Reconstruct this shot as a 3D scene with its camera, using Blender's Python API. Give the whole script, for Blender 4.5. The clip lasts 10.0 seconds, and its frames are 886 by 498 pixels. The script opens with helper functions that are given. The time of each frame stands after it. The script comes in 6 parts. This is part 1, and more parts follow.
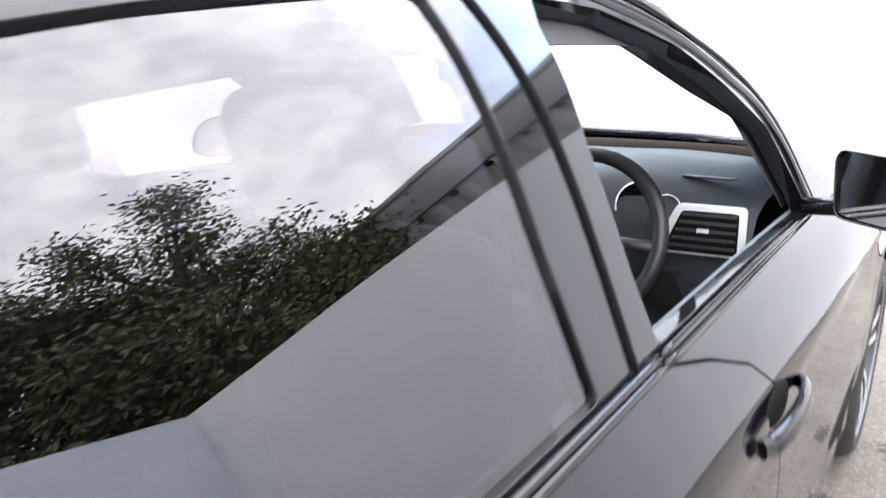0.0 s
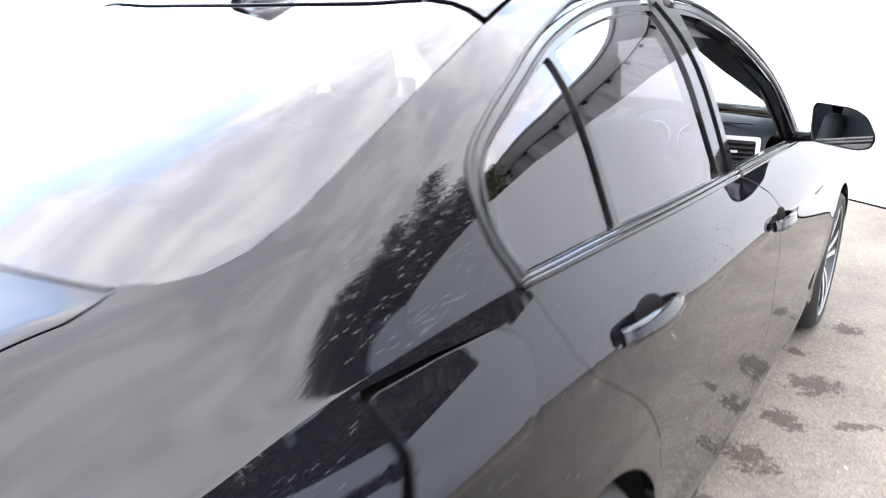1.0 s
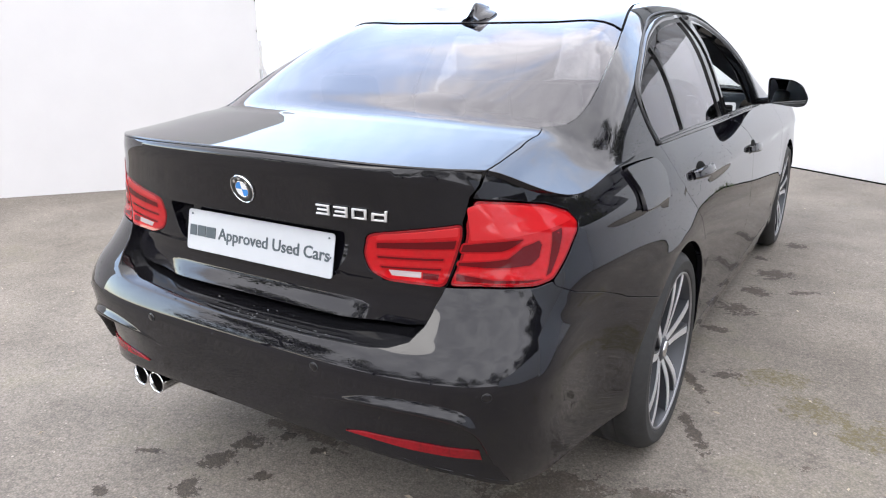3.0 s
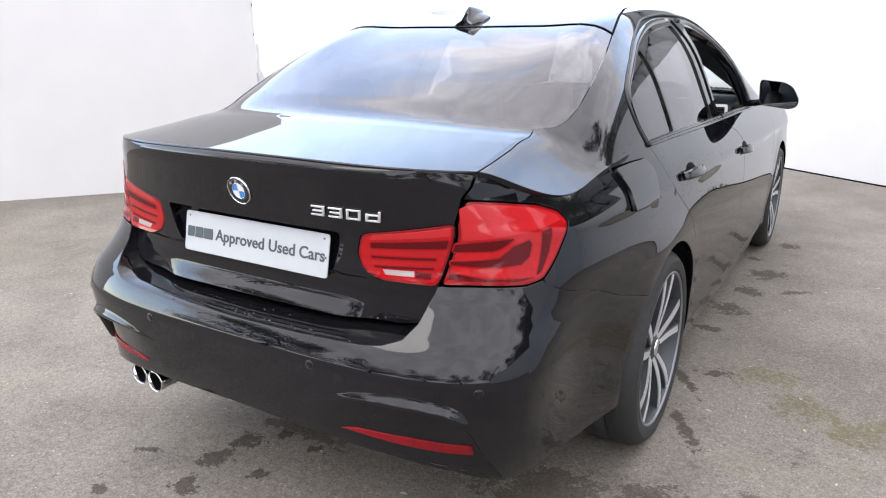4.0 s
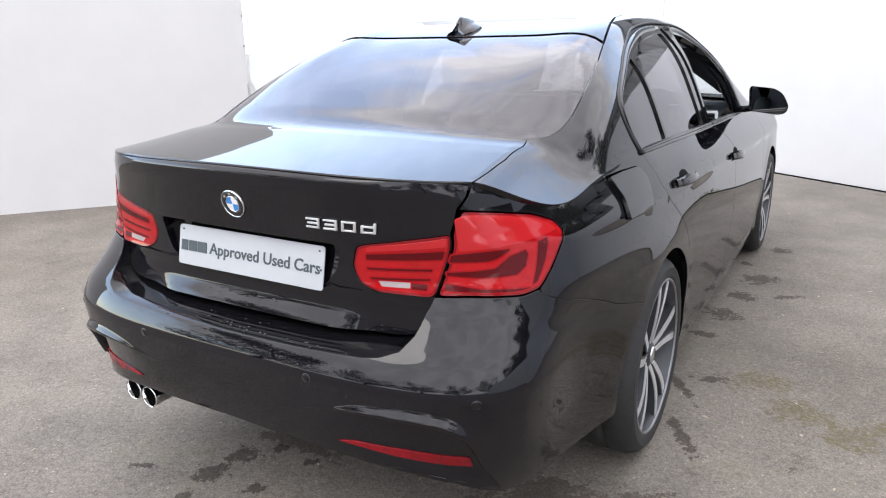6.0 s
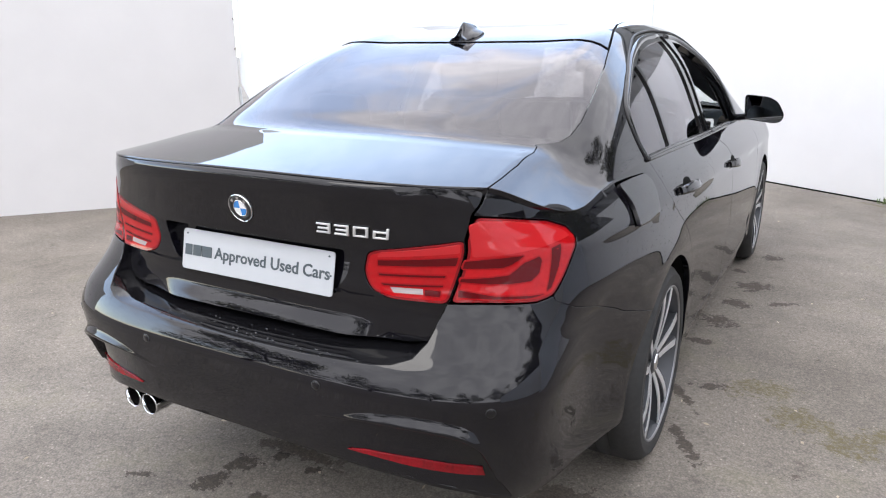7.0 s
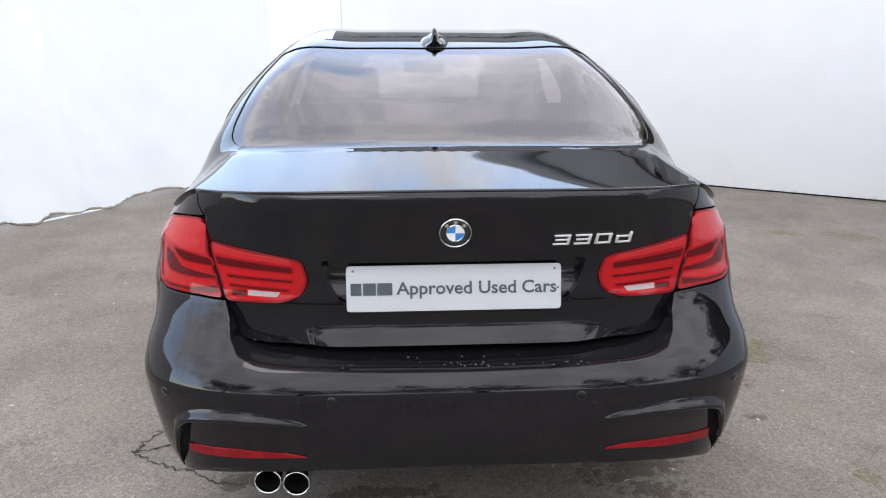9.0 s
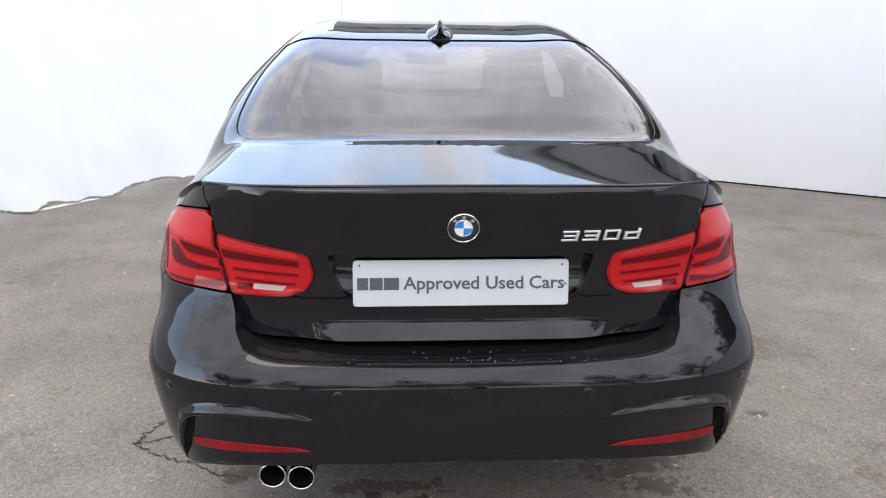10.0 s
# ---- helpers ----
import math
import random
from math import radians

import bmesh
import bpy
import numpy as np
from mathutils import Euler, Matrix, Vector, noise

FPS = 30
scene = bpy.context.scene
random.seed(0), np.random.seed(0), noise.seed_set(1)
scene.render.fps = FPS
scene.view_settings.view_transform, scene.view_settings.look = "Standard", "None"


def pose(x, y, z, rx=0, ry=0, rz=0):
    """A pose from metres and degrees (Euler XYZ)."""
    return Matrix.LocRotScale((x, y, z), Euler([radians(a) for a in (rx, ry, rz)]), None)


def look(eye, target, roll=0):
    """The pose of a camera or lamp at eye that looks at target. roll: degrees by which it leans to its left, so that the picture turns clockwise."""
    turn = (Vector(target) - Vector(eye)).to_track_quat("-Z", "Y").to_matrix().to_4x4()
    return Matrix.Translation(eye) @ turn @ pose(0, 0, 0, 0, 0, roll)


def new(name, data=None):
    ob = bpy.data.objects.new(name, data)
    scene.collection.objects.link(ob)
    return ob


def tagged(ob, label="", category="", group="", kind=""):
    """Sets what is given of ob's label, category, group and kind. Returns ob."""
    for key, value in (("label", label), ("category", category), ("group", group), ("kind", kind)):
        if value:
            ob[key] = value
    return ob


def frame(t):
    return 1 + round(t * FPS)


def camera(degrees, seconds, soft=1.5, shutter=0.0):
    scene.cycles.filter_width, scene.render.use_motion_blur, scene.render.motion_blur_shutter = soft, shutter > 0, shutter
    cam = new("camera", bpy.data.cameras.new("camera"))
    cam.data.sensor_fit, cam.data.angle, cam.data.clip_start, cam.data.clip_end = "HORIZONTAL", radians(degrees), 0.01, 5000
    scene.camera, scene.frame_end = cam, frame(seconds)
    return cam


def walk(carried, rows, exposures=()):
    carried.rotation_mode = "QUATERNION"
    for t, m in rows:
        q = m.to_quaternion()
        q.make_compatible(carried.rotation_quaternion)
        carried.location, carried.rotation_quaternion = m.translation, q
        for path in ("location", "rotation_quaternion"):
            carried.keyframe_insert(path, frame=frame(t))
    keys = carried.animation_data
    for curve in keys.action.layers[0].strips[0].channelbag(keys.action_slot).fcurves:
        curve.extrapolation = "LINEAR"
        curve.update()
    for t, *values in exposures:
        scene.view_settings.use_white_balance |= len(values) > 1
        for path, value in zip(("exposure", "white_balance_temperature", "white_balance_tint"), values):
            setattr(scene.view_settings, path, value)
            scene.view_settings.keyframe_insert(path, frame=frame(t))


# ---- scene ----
cam = camera(64.3, 10.0, 1.15, 0.35)
PATH = [
    (0, (1.018, 1.366, 1.314), (-0.127, 2.907, 0.754), -1.46),
    (0.5, (1.089, 0.804, 1.325), (0.018, 2.374, 0.702), 0.66),
    (1, (1.185, 0.211, 1.306), (0.095, 1.782, 0.720), 1.02),
    (1.5, (1.249, -0.330, 1.293), (0.200, 1.262, 0.689), 0.62),
    (2, (1.304, -0.771, 1.292), (0.246, 0.812, 0.680), 0.46),
    (2.5, (1.317, -1.126, 1.295), (0.314, 0.503, 0.712), 0.34),
    (4, (1.361, -1.206, 1.302), (0.370, 0.436, 0.736), 0.00),
    (4.5, (1.355, -1.199, 1.306), (0.365, 0.444, 0.739), -0.35),
    (5, (1.354, -1.200, 1.307), (0.369, 0.448, 0.748), -0.54),
    (5.5, (1.354, -1.204, 1.308), (0.375, 0.452, 0.759), -0.61),
    (7, (1.285, -1.225, 1.304), (0.347, 0.460, 0.775), 0.08),
    (7.5, (0.928, -1.386, 1.306), (0.236, 0.413, 0.772), 1.56),
    (8, (0.498, -1.452, 1.285), (0.132, 0.437, 0.739), 0.73),
    (8.5, (0.105, -1.511, 1.316), (0.065, 0.419, 0.791), -0.08),
    (9, (-0.107, -1.541, 1.341), (-0.012, 0.382, 0.801), -0.14),
    (9.5, (-0.129, -1.534, 1.344), (-0.035, 0.387, 0.794), 0.23),
    (10, (-0.133, -1.528, 1.346), (-0.028, 0.388, 0.783), 0.49),
]
EXPOSURES = [(0, 1.88), (1.0, 1.78), (1.5, 1.18), (2.0, 0.6), (2.5, 0.7), (4.0, 0.61), (7.0, 0.48), (8.0, 0.40), (8.6, 0.26), (9.2, 0.27), (10.0, 0.33)]
walk(cam, [(t, look(eye, target, roll)) for t, eye, target, roll in PATH], EXPOSURES)

# world, sun and exposure
def build_world():
    w = bpy.data.worlds.new("sky")
    scene.world = w
    w.use_nodes = True
    nt = w.node_tree
    nt.nodes.clear()
    out = nt.nodes.new("ShaderNodeOutputWorld")
    bg = nt.nodes.new("ShaderNodeBackground")
    sky = nt.nodes.new("ShaderNodeTexSky")
    sky.sky_type, sky.sun_disc = "NISHITA", False
    sky.sun_elevation, sky.sun_rotation = radians(SUN_ELEVATION), radians(SUN_ROTATION)
    geo = nt.nodes.new("ShaderNodeTexCoord")
    mapping = nt.nodes.new("ShaderNodeMapping")
    mapping.inputs["Scale"].default_value = (1.0, 1.0, 1.25)
    big = nt.nodes.new("ShaderNodeTexNoise")
    big.inputs["Scale"].default_value, big.inputs["Detail"].default_value, big.inputs["Roughness"].default_value = 3.2, 9, 0.60
    ramp = nt.nodes.new("ShaderNodeValToRGB")
    ramp.color_ramp.elements[0].position, ramp.color_ramp.elements[1].position = 0.43, 0.57
    ramp.color_ramp.elements[0].color = (0.45, 0.45, 0.45, 1)
    fine = nt.nodes.new("ShaderNodeTexNoise")
    fine.inputs["Scale"].default_value, fine.inputs["Detail"].default_value, fine.inputs["Roughness"].default_value = 6.0, 10, 0.66
    shade = nt.nodes.new("ShaderNodeValToRGB")
    shade.color_ramp.elements[0].position, shade.color_ramp.elements[1].position = 0.42, 0.60
    shade.color_ramp.elements[0].color, shade.color_ramp.elements[1].color = (7.5, 7.5, 8.1, 1), (10.1, 10.1, 10.6, 1)
    mix = nt.nodes.new("ShaderNodeMixRGB")
    link = nt.links.new
    link(geo.outputs["Generated"], mapping.inputs["Vector"])
    link(mapping.outputs["Vector"], big.inputs["Vector"])
    link(mapping.outputs["Vector"], fine.inputs["Vector"])
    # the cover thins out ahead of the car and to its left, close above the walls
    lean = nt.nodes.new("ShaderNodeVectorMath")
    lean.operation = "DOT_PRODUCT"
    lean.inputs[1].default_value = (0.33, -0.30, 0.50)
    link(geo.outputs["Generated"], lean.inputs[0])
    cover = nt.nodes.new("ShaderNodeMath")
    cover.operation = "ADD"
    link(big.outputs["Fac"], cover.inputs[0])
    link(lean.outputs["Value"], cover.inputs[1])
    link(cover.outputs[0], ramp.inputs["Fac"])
    link(fine.outputs["Fac"], shade.inputs["Fac"])
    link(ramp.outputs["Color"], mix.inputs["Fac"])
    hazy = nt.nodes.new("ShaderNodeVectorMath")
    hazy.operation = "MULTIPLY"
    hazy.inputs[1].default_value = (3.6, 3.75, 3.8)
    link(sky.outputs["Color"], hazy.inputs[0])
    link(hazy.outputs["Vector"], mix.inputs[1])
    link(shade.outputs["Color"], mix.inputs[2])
    # dimmer on the sun's side, raised ahead of the car to brighten its reflections
    ra, re = radians(SUN_ROTATION), radians(SUN_ELEVATION)
    sep = nt.nodes.new("ShaderNodeVectorMath")
    sep.operation = "DOT_PRODUCT"
    sep.inputs[1].default_value = (math.sin(ra) * math.cos(re), math.cos(ra) * math.cos(re), math.sin(re))
    link(geo.outputs["Generated"], sep.inputs[0])
    lift = nt.nodes.new("ShaderNodeMapRange")
    lift.inputs["From Min"].default_value, lift.inputs["From Max"].default_value = -0.2, 1.0
    lift.inputs["To Min"].default_value, lift.inputs["To Max"].default_value = 1.35, 1.15
    link(sep.outputs["Value"], lift.inputs["Value"])
    scaled = nt.nodes.new("ShaderNodeVectorMath")
    scaled.operation = "SCALE"
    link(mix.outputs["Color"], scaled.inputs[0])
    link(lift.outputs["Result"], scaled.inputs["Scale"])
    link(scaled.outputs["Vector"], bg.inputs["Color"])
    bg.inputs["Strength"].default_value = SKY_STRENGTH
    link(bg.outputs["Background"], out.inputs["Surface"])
    sun = new("sun", bpy.data.lights.new("sun", "SUN"))
    sun.data.energy, sun.data.angle, sun.data.color = SUN_STRENGTH, radians(SUN_ANGLE), (1.0, 0.96, 0.9)
    a, e = radians(SUN_ROTATION), radians(SUN_ELEVATION)
    way = Vector((math.sin(a) * math.cos(e), math.cos(a) * math.cos(e), math.sin(e)))
    sun.matrix_world = look(way * 30, (0, 0, 0))


SUN_ELEVATION, SUN_ROTATION, SUN_STRENGTH, SUN_ANGLE, SKY_STRENGTH = 48, 205, 0.5, 25, 0.19
build_world()


# materials
def material(name, color, rough=0.5, metal=0.0, coat=0.0, grain=0.0, grain_scale=40.0, bump=0.0, spec=0.5):
    m = bpy.data.materials.new(name)
    m.use_nodes = True
    nt = m.node_tree
    p = nt.nodes["Principled BSDF"]
    p.inputs["Base Color"].default_value = (*color, 1)
    p.inputs["Roughness"].default_value = rough
    p.inputs["Metallic"].default_value = metal
    p.inputs["Coat Weight"].default_value = coat
    p.inputs["Coat Roughness"].default_value = 0.02
    p.inputs["Specular IOR Level"].default_value = spec
    if grain or bump:
        co = nt.nodes.new("ShaderNodeTexCoord")
        n = nt.nodes.new("ShaderNodeTexNoise")
        n.inputs["Scale"].default_value, n.inputs["Detail"].default_value = grain_scale, 6
        nt.links.new(co.outputs["Object"], n.inputs["Vector"])
        big = nt.nodes.new("ShaderNodeTexNoise")
        big.inputs["Scale"].default_value = grain_scale * 0.11
        nt.links.new(co.outputs["Object"], big.inputs["Vector"])
        if grain:
            add = nt.nodes.new("ShaderNodeMath")
            add.operation = "ADD"
            nt.links.new(n.outputs["Fac"], add.inputs[0])
            nt.links.new(big.outputs["Fac"], add.inputs[1])
            r = nt.nodes.new("ShaderNodeMapRange")
            r.inputs["From Min"].default_value, r.inputs["From Max"].default_value = 0.7, 1.3
            r.inputs["To Min"].default_value, r.inputs["To Max"].default_value = 1 - grain, 1 + grain
            nt.links.new(add.outputs[0], r.inputs["Value"])
            mul = nt.nodes.new("ShaderNodeVectorMath")
            mul.operation = "SCALE"
            mul.inputs[0].default_value = color
            nt.links.new(r.outputs["Result"], mul.inputs["Scale"])
            nt.links.new(mul.outputs["Vector"], p.inputs["Base Color"])
        if bump:
            b = nt.nodes.new("ShaderNodeBump")
            b.inputs["Strength"].default_value, b.inputs["Distance"].default_value = bump, 0.002
            nt.links.new(n.outputs["Fac"], b.inputs["Height"])
            nt.links.new(b.outputs["Normal"], p.inputs["Normal"])
    return m


def glass_material(name, tint, gloss=0.06, rough=0.0, sheen=(1, 1, 1)):
    m = bpy.data.materials.new(name)
    m.use_nodes = True
    nt = m.node_tree
    nt.nodes.clear()
    out = nt.nodes.new("ShaderNodeOutputMaterial")
    tr = nt.nodes.new("ShaderNodeBsdfTransparent")
    tr.inputs["Color"].default_value = (*tint, 1)
    gl = nt.nodes.new("ShaderNodeBsdfGlossy")
    gl.inputs["Roughness"].default_value = rough
    gl.inputs["Color"].default_value = (*sheen, 1)
    lw = nt.nodes.new("ShaderNodeLayerWeight")
    lw.inputs["Blend"].default_value = 0.5
    pw = nt.nodes.new("ShaderNodeMath")
    pw.operation = "POWER"
    pw.inputs[1].default_value = 5.0
    nt.links.new(lw.outputs["Facing"], pw.inputs[0])
    fr = nt.nodes.new("ShaderNodeMath")
    fr.operation = "MULTIPLY_ADD"
    fr.inputs[1].default_value, fr.inputs[2].default_value = 1 - gloss, gloss
    nt.links.new(pw.outputs[0], fr.inputs[0])
    mix = nt.nodes.new("ShaderNodeMixShader")
    nt.links.new(fr.outputs[0], mix.inputs["Fac"])
    nt.links.new(tr.outputs["BSDF"], mix.inputs[1])
    nt.links.new(gl.outputs["BSDF"], mix.inputs[2])
    nt.links.new(mix.outputs["Shader"], out.inputs["Surface"])
    return m


PAINT = material("black_paint", (0.0038, 0.0036, 0.0056), 0.35, 0.0, 1.0, spec=0.0)
PAINT.node_tree.nodes["Principled BSDF"].inputs["Coat IOR"].default_value = 1.47
GLOSS_BLACK = material("gloss_black_trim", (0.006, 0.006, 0.007), 0.05, spec=0.42)
DARK_PLASTIC = material("dark_plastic", (0.016, 0.016, 0.017), 0.5, grain=0.2, grain_scale=300, bump=0.1)
VOID_BLACK = material("underbody_black", (0.004, 0.004, 0.004), 0.8, spec=0.1)
CHROME = material("chrome", (0.75, 0.76, 0.78), 0.08, 1.0)
ALLOY = material("machined_alloy", (0.74, 0.75, 0.77), 0.28, 0.65)
ALLOY_DARK = material("dark_grey_alloy", (0.050, 0.053, 0.060), 0.40, 0.4)
ALLOY_GREY = material("cast_disc", (0.30, 0.30, 0.31), 0.4, 0.9)
RUBBER = material("tyre_rubber", (0.018, 0.018, 0.018), 0.7, grain=0.3, grain_scale=60, bump=0.2)
TINTED = glass_material("privacy_glass", (0.155, 0.142, 0.150), 0.092, sheen=(1.0, 0.972, 0.995))
CLEAR = glass_material("clear_glass", (0.86, 0.90, 0.89), 0.05)
LAMP_RED = material("red_lamp_lens", (0.33, 0.004, 0.007), 0.30, 0.0, 0.8, spec=0.0, grain=0.16, grain_scale=50)
LAMP_RIM = material("deep_red_lamp_rim", (0.17, 0.002, 0.005), 0.30, 0.0, 0.8, spec=0.0)
REFLECTOR_RED = material("deep_red_reflector", (0.17, 0.003, 0.007), 0.25, 0.0, 0.7, spec=0.0, grain=0.3, grain_scale=160)
LAMP_MID = material("mid_red_lamp", (0.26, 0.002, 0.005), 0.3, 0.0, 0.55, spec=0.0)
# paler red, with the sky's reflection on the lens mixed into the colour
LAMP_SKY_TINT = material("sky_tinted_red_lamp", (0.41, 0.014, 0.018), 0.35, 0.0, 1.0, spec=0.0)
LAMP_DARK = material("dark_red_lamp", (0.075, 0.001, 0.003), 0.3, 0.0, 0.55, spec=0.0)
PLATE_WHITE = material("plate_white", (0.415, 0.43, 0.455), 0.35, grain=0.03, grain_scale=20)
TEXT_GREY = material("plate_lettering", (0.045, 0.06, 0.07), 0.5)
LEATHER = material("black_leather", (0.014, 0.014, 0.015), 0.45, grain=0.2, grain_scale=80, bump=0.3)
DASH = material("dash_plastic", (0.026, 0.030, 0.033), 0.7, grain=0.1, grain_scale=200, bump=0.2)
SILVER = material("silver_trim", (0.78, 0.79, 0.80), 0.38, 0.55)
WALL_WHITE = material("white_wall_panel", (0.635, 0.63, 0.635), 0.55, grain=0.03, grain_scale=3)
SHEET_WHITE = material("white_plastic_sheet", (0.74, 0.74, 0.745), 0.4, grain=0.02, grain_scale=5)


def let_light_through(m, share):
    """Thin plastic: part of the light that falls on its back comes through."""
    nt = m.node_tree
    p = nt.nodes["Principled BSDF"]
    out = nt.nodes["Material Output"]
    tl = nt.nodes.new("ShaderNodeBsdfTranslucent")
    tl.inputs["Color"].default_value = (0.86, 0.87, 0.87, 1)
    mx = nt.nodes.new("ShaderNodeMixShader")
    mx.inputs["Fac"].default_value = share
    nt.links.new(p.outputs["BSDF"], mx.inputs[1])
    nt.links.new(tl.outputs["BSDF"], mx.inputs[2])
    nt.links.new(mx.outputs["Shader"], out.inputs["Surface"])


let_light_through(SHEET_WHITE, 0.3)


# ---- mesh helpers ----
def part(name, bm, mat, parent, label=""):
    me = bpy.data.meshes.new(name)
    bm.to_mesh(me)
    bm.free()
    for p in me.polygons:
        p.use_smooth = True
    me.materials.append(mat)
    ob = new(name, me)
    ob.parent = parent
    if label:
        ob["label"] = label
    return ob


def mesh_part(name, verts, faces, mat, parent, label="", normals=None, smooth=True):
    me = bpy.data.meshes.new(name)
    me.from_pydata([tuple(v) for v in verts], [], faces)
    me.polygons.foreach_set("use_smooth", [smooth] * len(me.polygons))
    me.update()
    if normals is not None:
        me.normals_split_custom_set_from_vertices([tuple(n) for n in normals])
    me.materials.append(mat)
    ob = new(name, me)
    ob.parent = parent
    if label:
        ob["label"] = label
    return ob


def curve_value(table):
    """A smooth function through (x, value) pairs."""
    xs = np.array([a for a, b in table], float)
    ys = np.array([b for a, b in table], float)
    d = np.diff(ys) / np.diff(xs)
    m = np.concatenate([[d[0]], (d[1:] * np.diff(xs)[:-1] + d[:-1] * np.diff(xs)[1:]) / (xs[2:] - xs[:-2]), [d[-1]]])
    for i in range(1, len(d)):
        if d[i] * d[i - 1] <= 0:
            m[i] = 0

    def f(x):
        x = np.clip(np.asarray(x, float), xs[0], xs[-1])
        i = np.clip(np.searchsorted(xs, x) - 1, 0, len(xs) - 2)
        h = xs[i + 1] - xs[i]
        t = (x - xs[i]) / h
        return ((2 * t**3 - 3 * t**2 + 1) * ys[i] + (t**3 - 2 * t**2 + t) * h * m[i] + (3 * t**2 - 2 * t**3) * ys[i + 1] + (t**3 - t**2) * h * m[i + 1])

    return f


def resample(poly, step):
    out = []
    n = len(poly)
    for i in range(n):
        a, b = np.array(poly[i], float), np.array(poly[(i + 1) % n], float)
        k = max(1, int(math.ceil(np.linalg.norm(b - a) / step)))
        for j in range(k):
            out.append(a + (b - a) * j / k)
    return np.array(out)


def inside(pts, poly):
    x, y = pts[:, 0], pts[:, 1]
    r = np.zeros(len(pts), bool)
    n = len(poly)
    for i in range(n):
        (x1, y1), (x2, y2) = poly[i], poly[(i + 1) % n]
        if y1 == y2:
            continue
        c = ((y1 > y) != (y2 > y)) & (x < (x2 - x1) * (y - y1) / (y2 - y1) + x1)
        r ^= c
    return r


def boundary_distance(pts, poly):
    d = np.full(len(pts), 1e9)
    n = len(poly)
    for i in range(n):
        a, b = poly[i], poly[(i + 1) % n]
        ab = b - a
        t = np.clip(((pts - a) @ ab) / max(ab @ ab, 1e-12), 0, 1)
        d = np.minimum(d, np.linalg.norm(pts - (a + t[:, None] * ab), axis=1))
    return d


def smooth_poly(pts, n=6):
    """Closed Catmull-Rom through the points."""
    P = np.array(pts, float)
    out = []
    k = len(P)
    for i in range(k):
        p0, p1, p2, p3 = P[i - 1], P[i], P[(i + 1) % k], P[(i + 2) % k]
        for j in range(n):
            t = j / n
            out.append(0.5 * (2 * p1 + (p2 - p0) * t + (2 * p0 - 5 * p1 + 4 * p2 - p3) * t * t + (3 * p1 - p0 - 3 * p2 + p3) * t**3))
    return np.array(out)


def round_poly(pts, r, n=4):
    """A polygon with rounded corners; r: one radius or one for each corner."""
    P = [np.array(p, float) for p in pts]
    k = len(P)
    rs = [r] * k if not hasattr(r, "__len__") else r
    out = []
    for i in range(k):
        a, b, c = P[i - 1], P[i], P[(i + 1) % k]
        u, v = a - b, c - b
        lu, lv = np.linalg.norm(u), np.linalg.norm(v)
        q = min(rs[i], lu * 0.45, lv * 0.45)
        if q < 1e-5:
            out.append(b)
            continue
        s, e = b + u / lu * q, b + v / lv * q
        for j in range(n + 1):
            t = j / n
            out.append((1 - t) ** 2 * s + 2 * t * (1 - t) * b + t * t * e)
    return np.array(out)


def spline(pts, n=8):
    """Open Catmull-Rom through the points, ends included."""
    P = np.array(pts, float)
    P = np.vstack([2 * P[0] - P[1], P, 2 * P[-1] - P[-2]])
    out = []
    for i in range(1, len(P) - 2):
        p0, p1, p2, p3 = P[i - 1], P[i], P[i + 1], P[i + 2]
        for j in range(n):
            t = j / n
            out.append(0.5 * (2 * p1 + (p2 - p0) * t + (2 * p0 - 5 * p1 + 4 * p2 - p3) * t * t + (3 * p1 - p0 - 3 * p2 + p3) * t**3))
    out.append(P[-2])
    return np.array(out)


def surface_normals(F, uv):
    e = 1e-3
    du = F(uv + [e, 0]) - F(uv - [e, 0])
    dv = F(uv + [0, e]) - F(uv - [0, e])
    n = np.cross(du, dv)
    return n / np.maximum(np.linalg.norm(n, axis=1, keepdims=True), 1e-12)


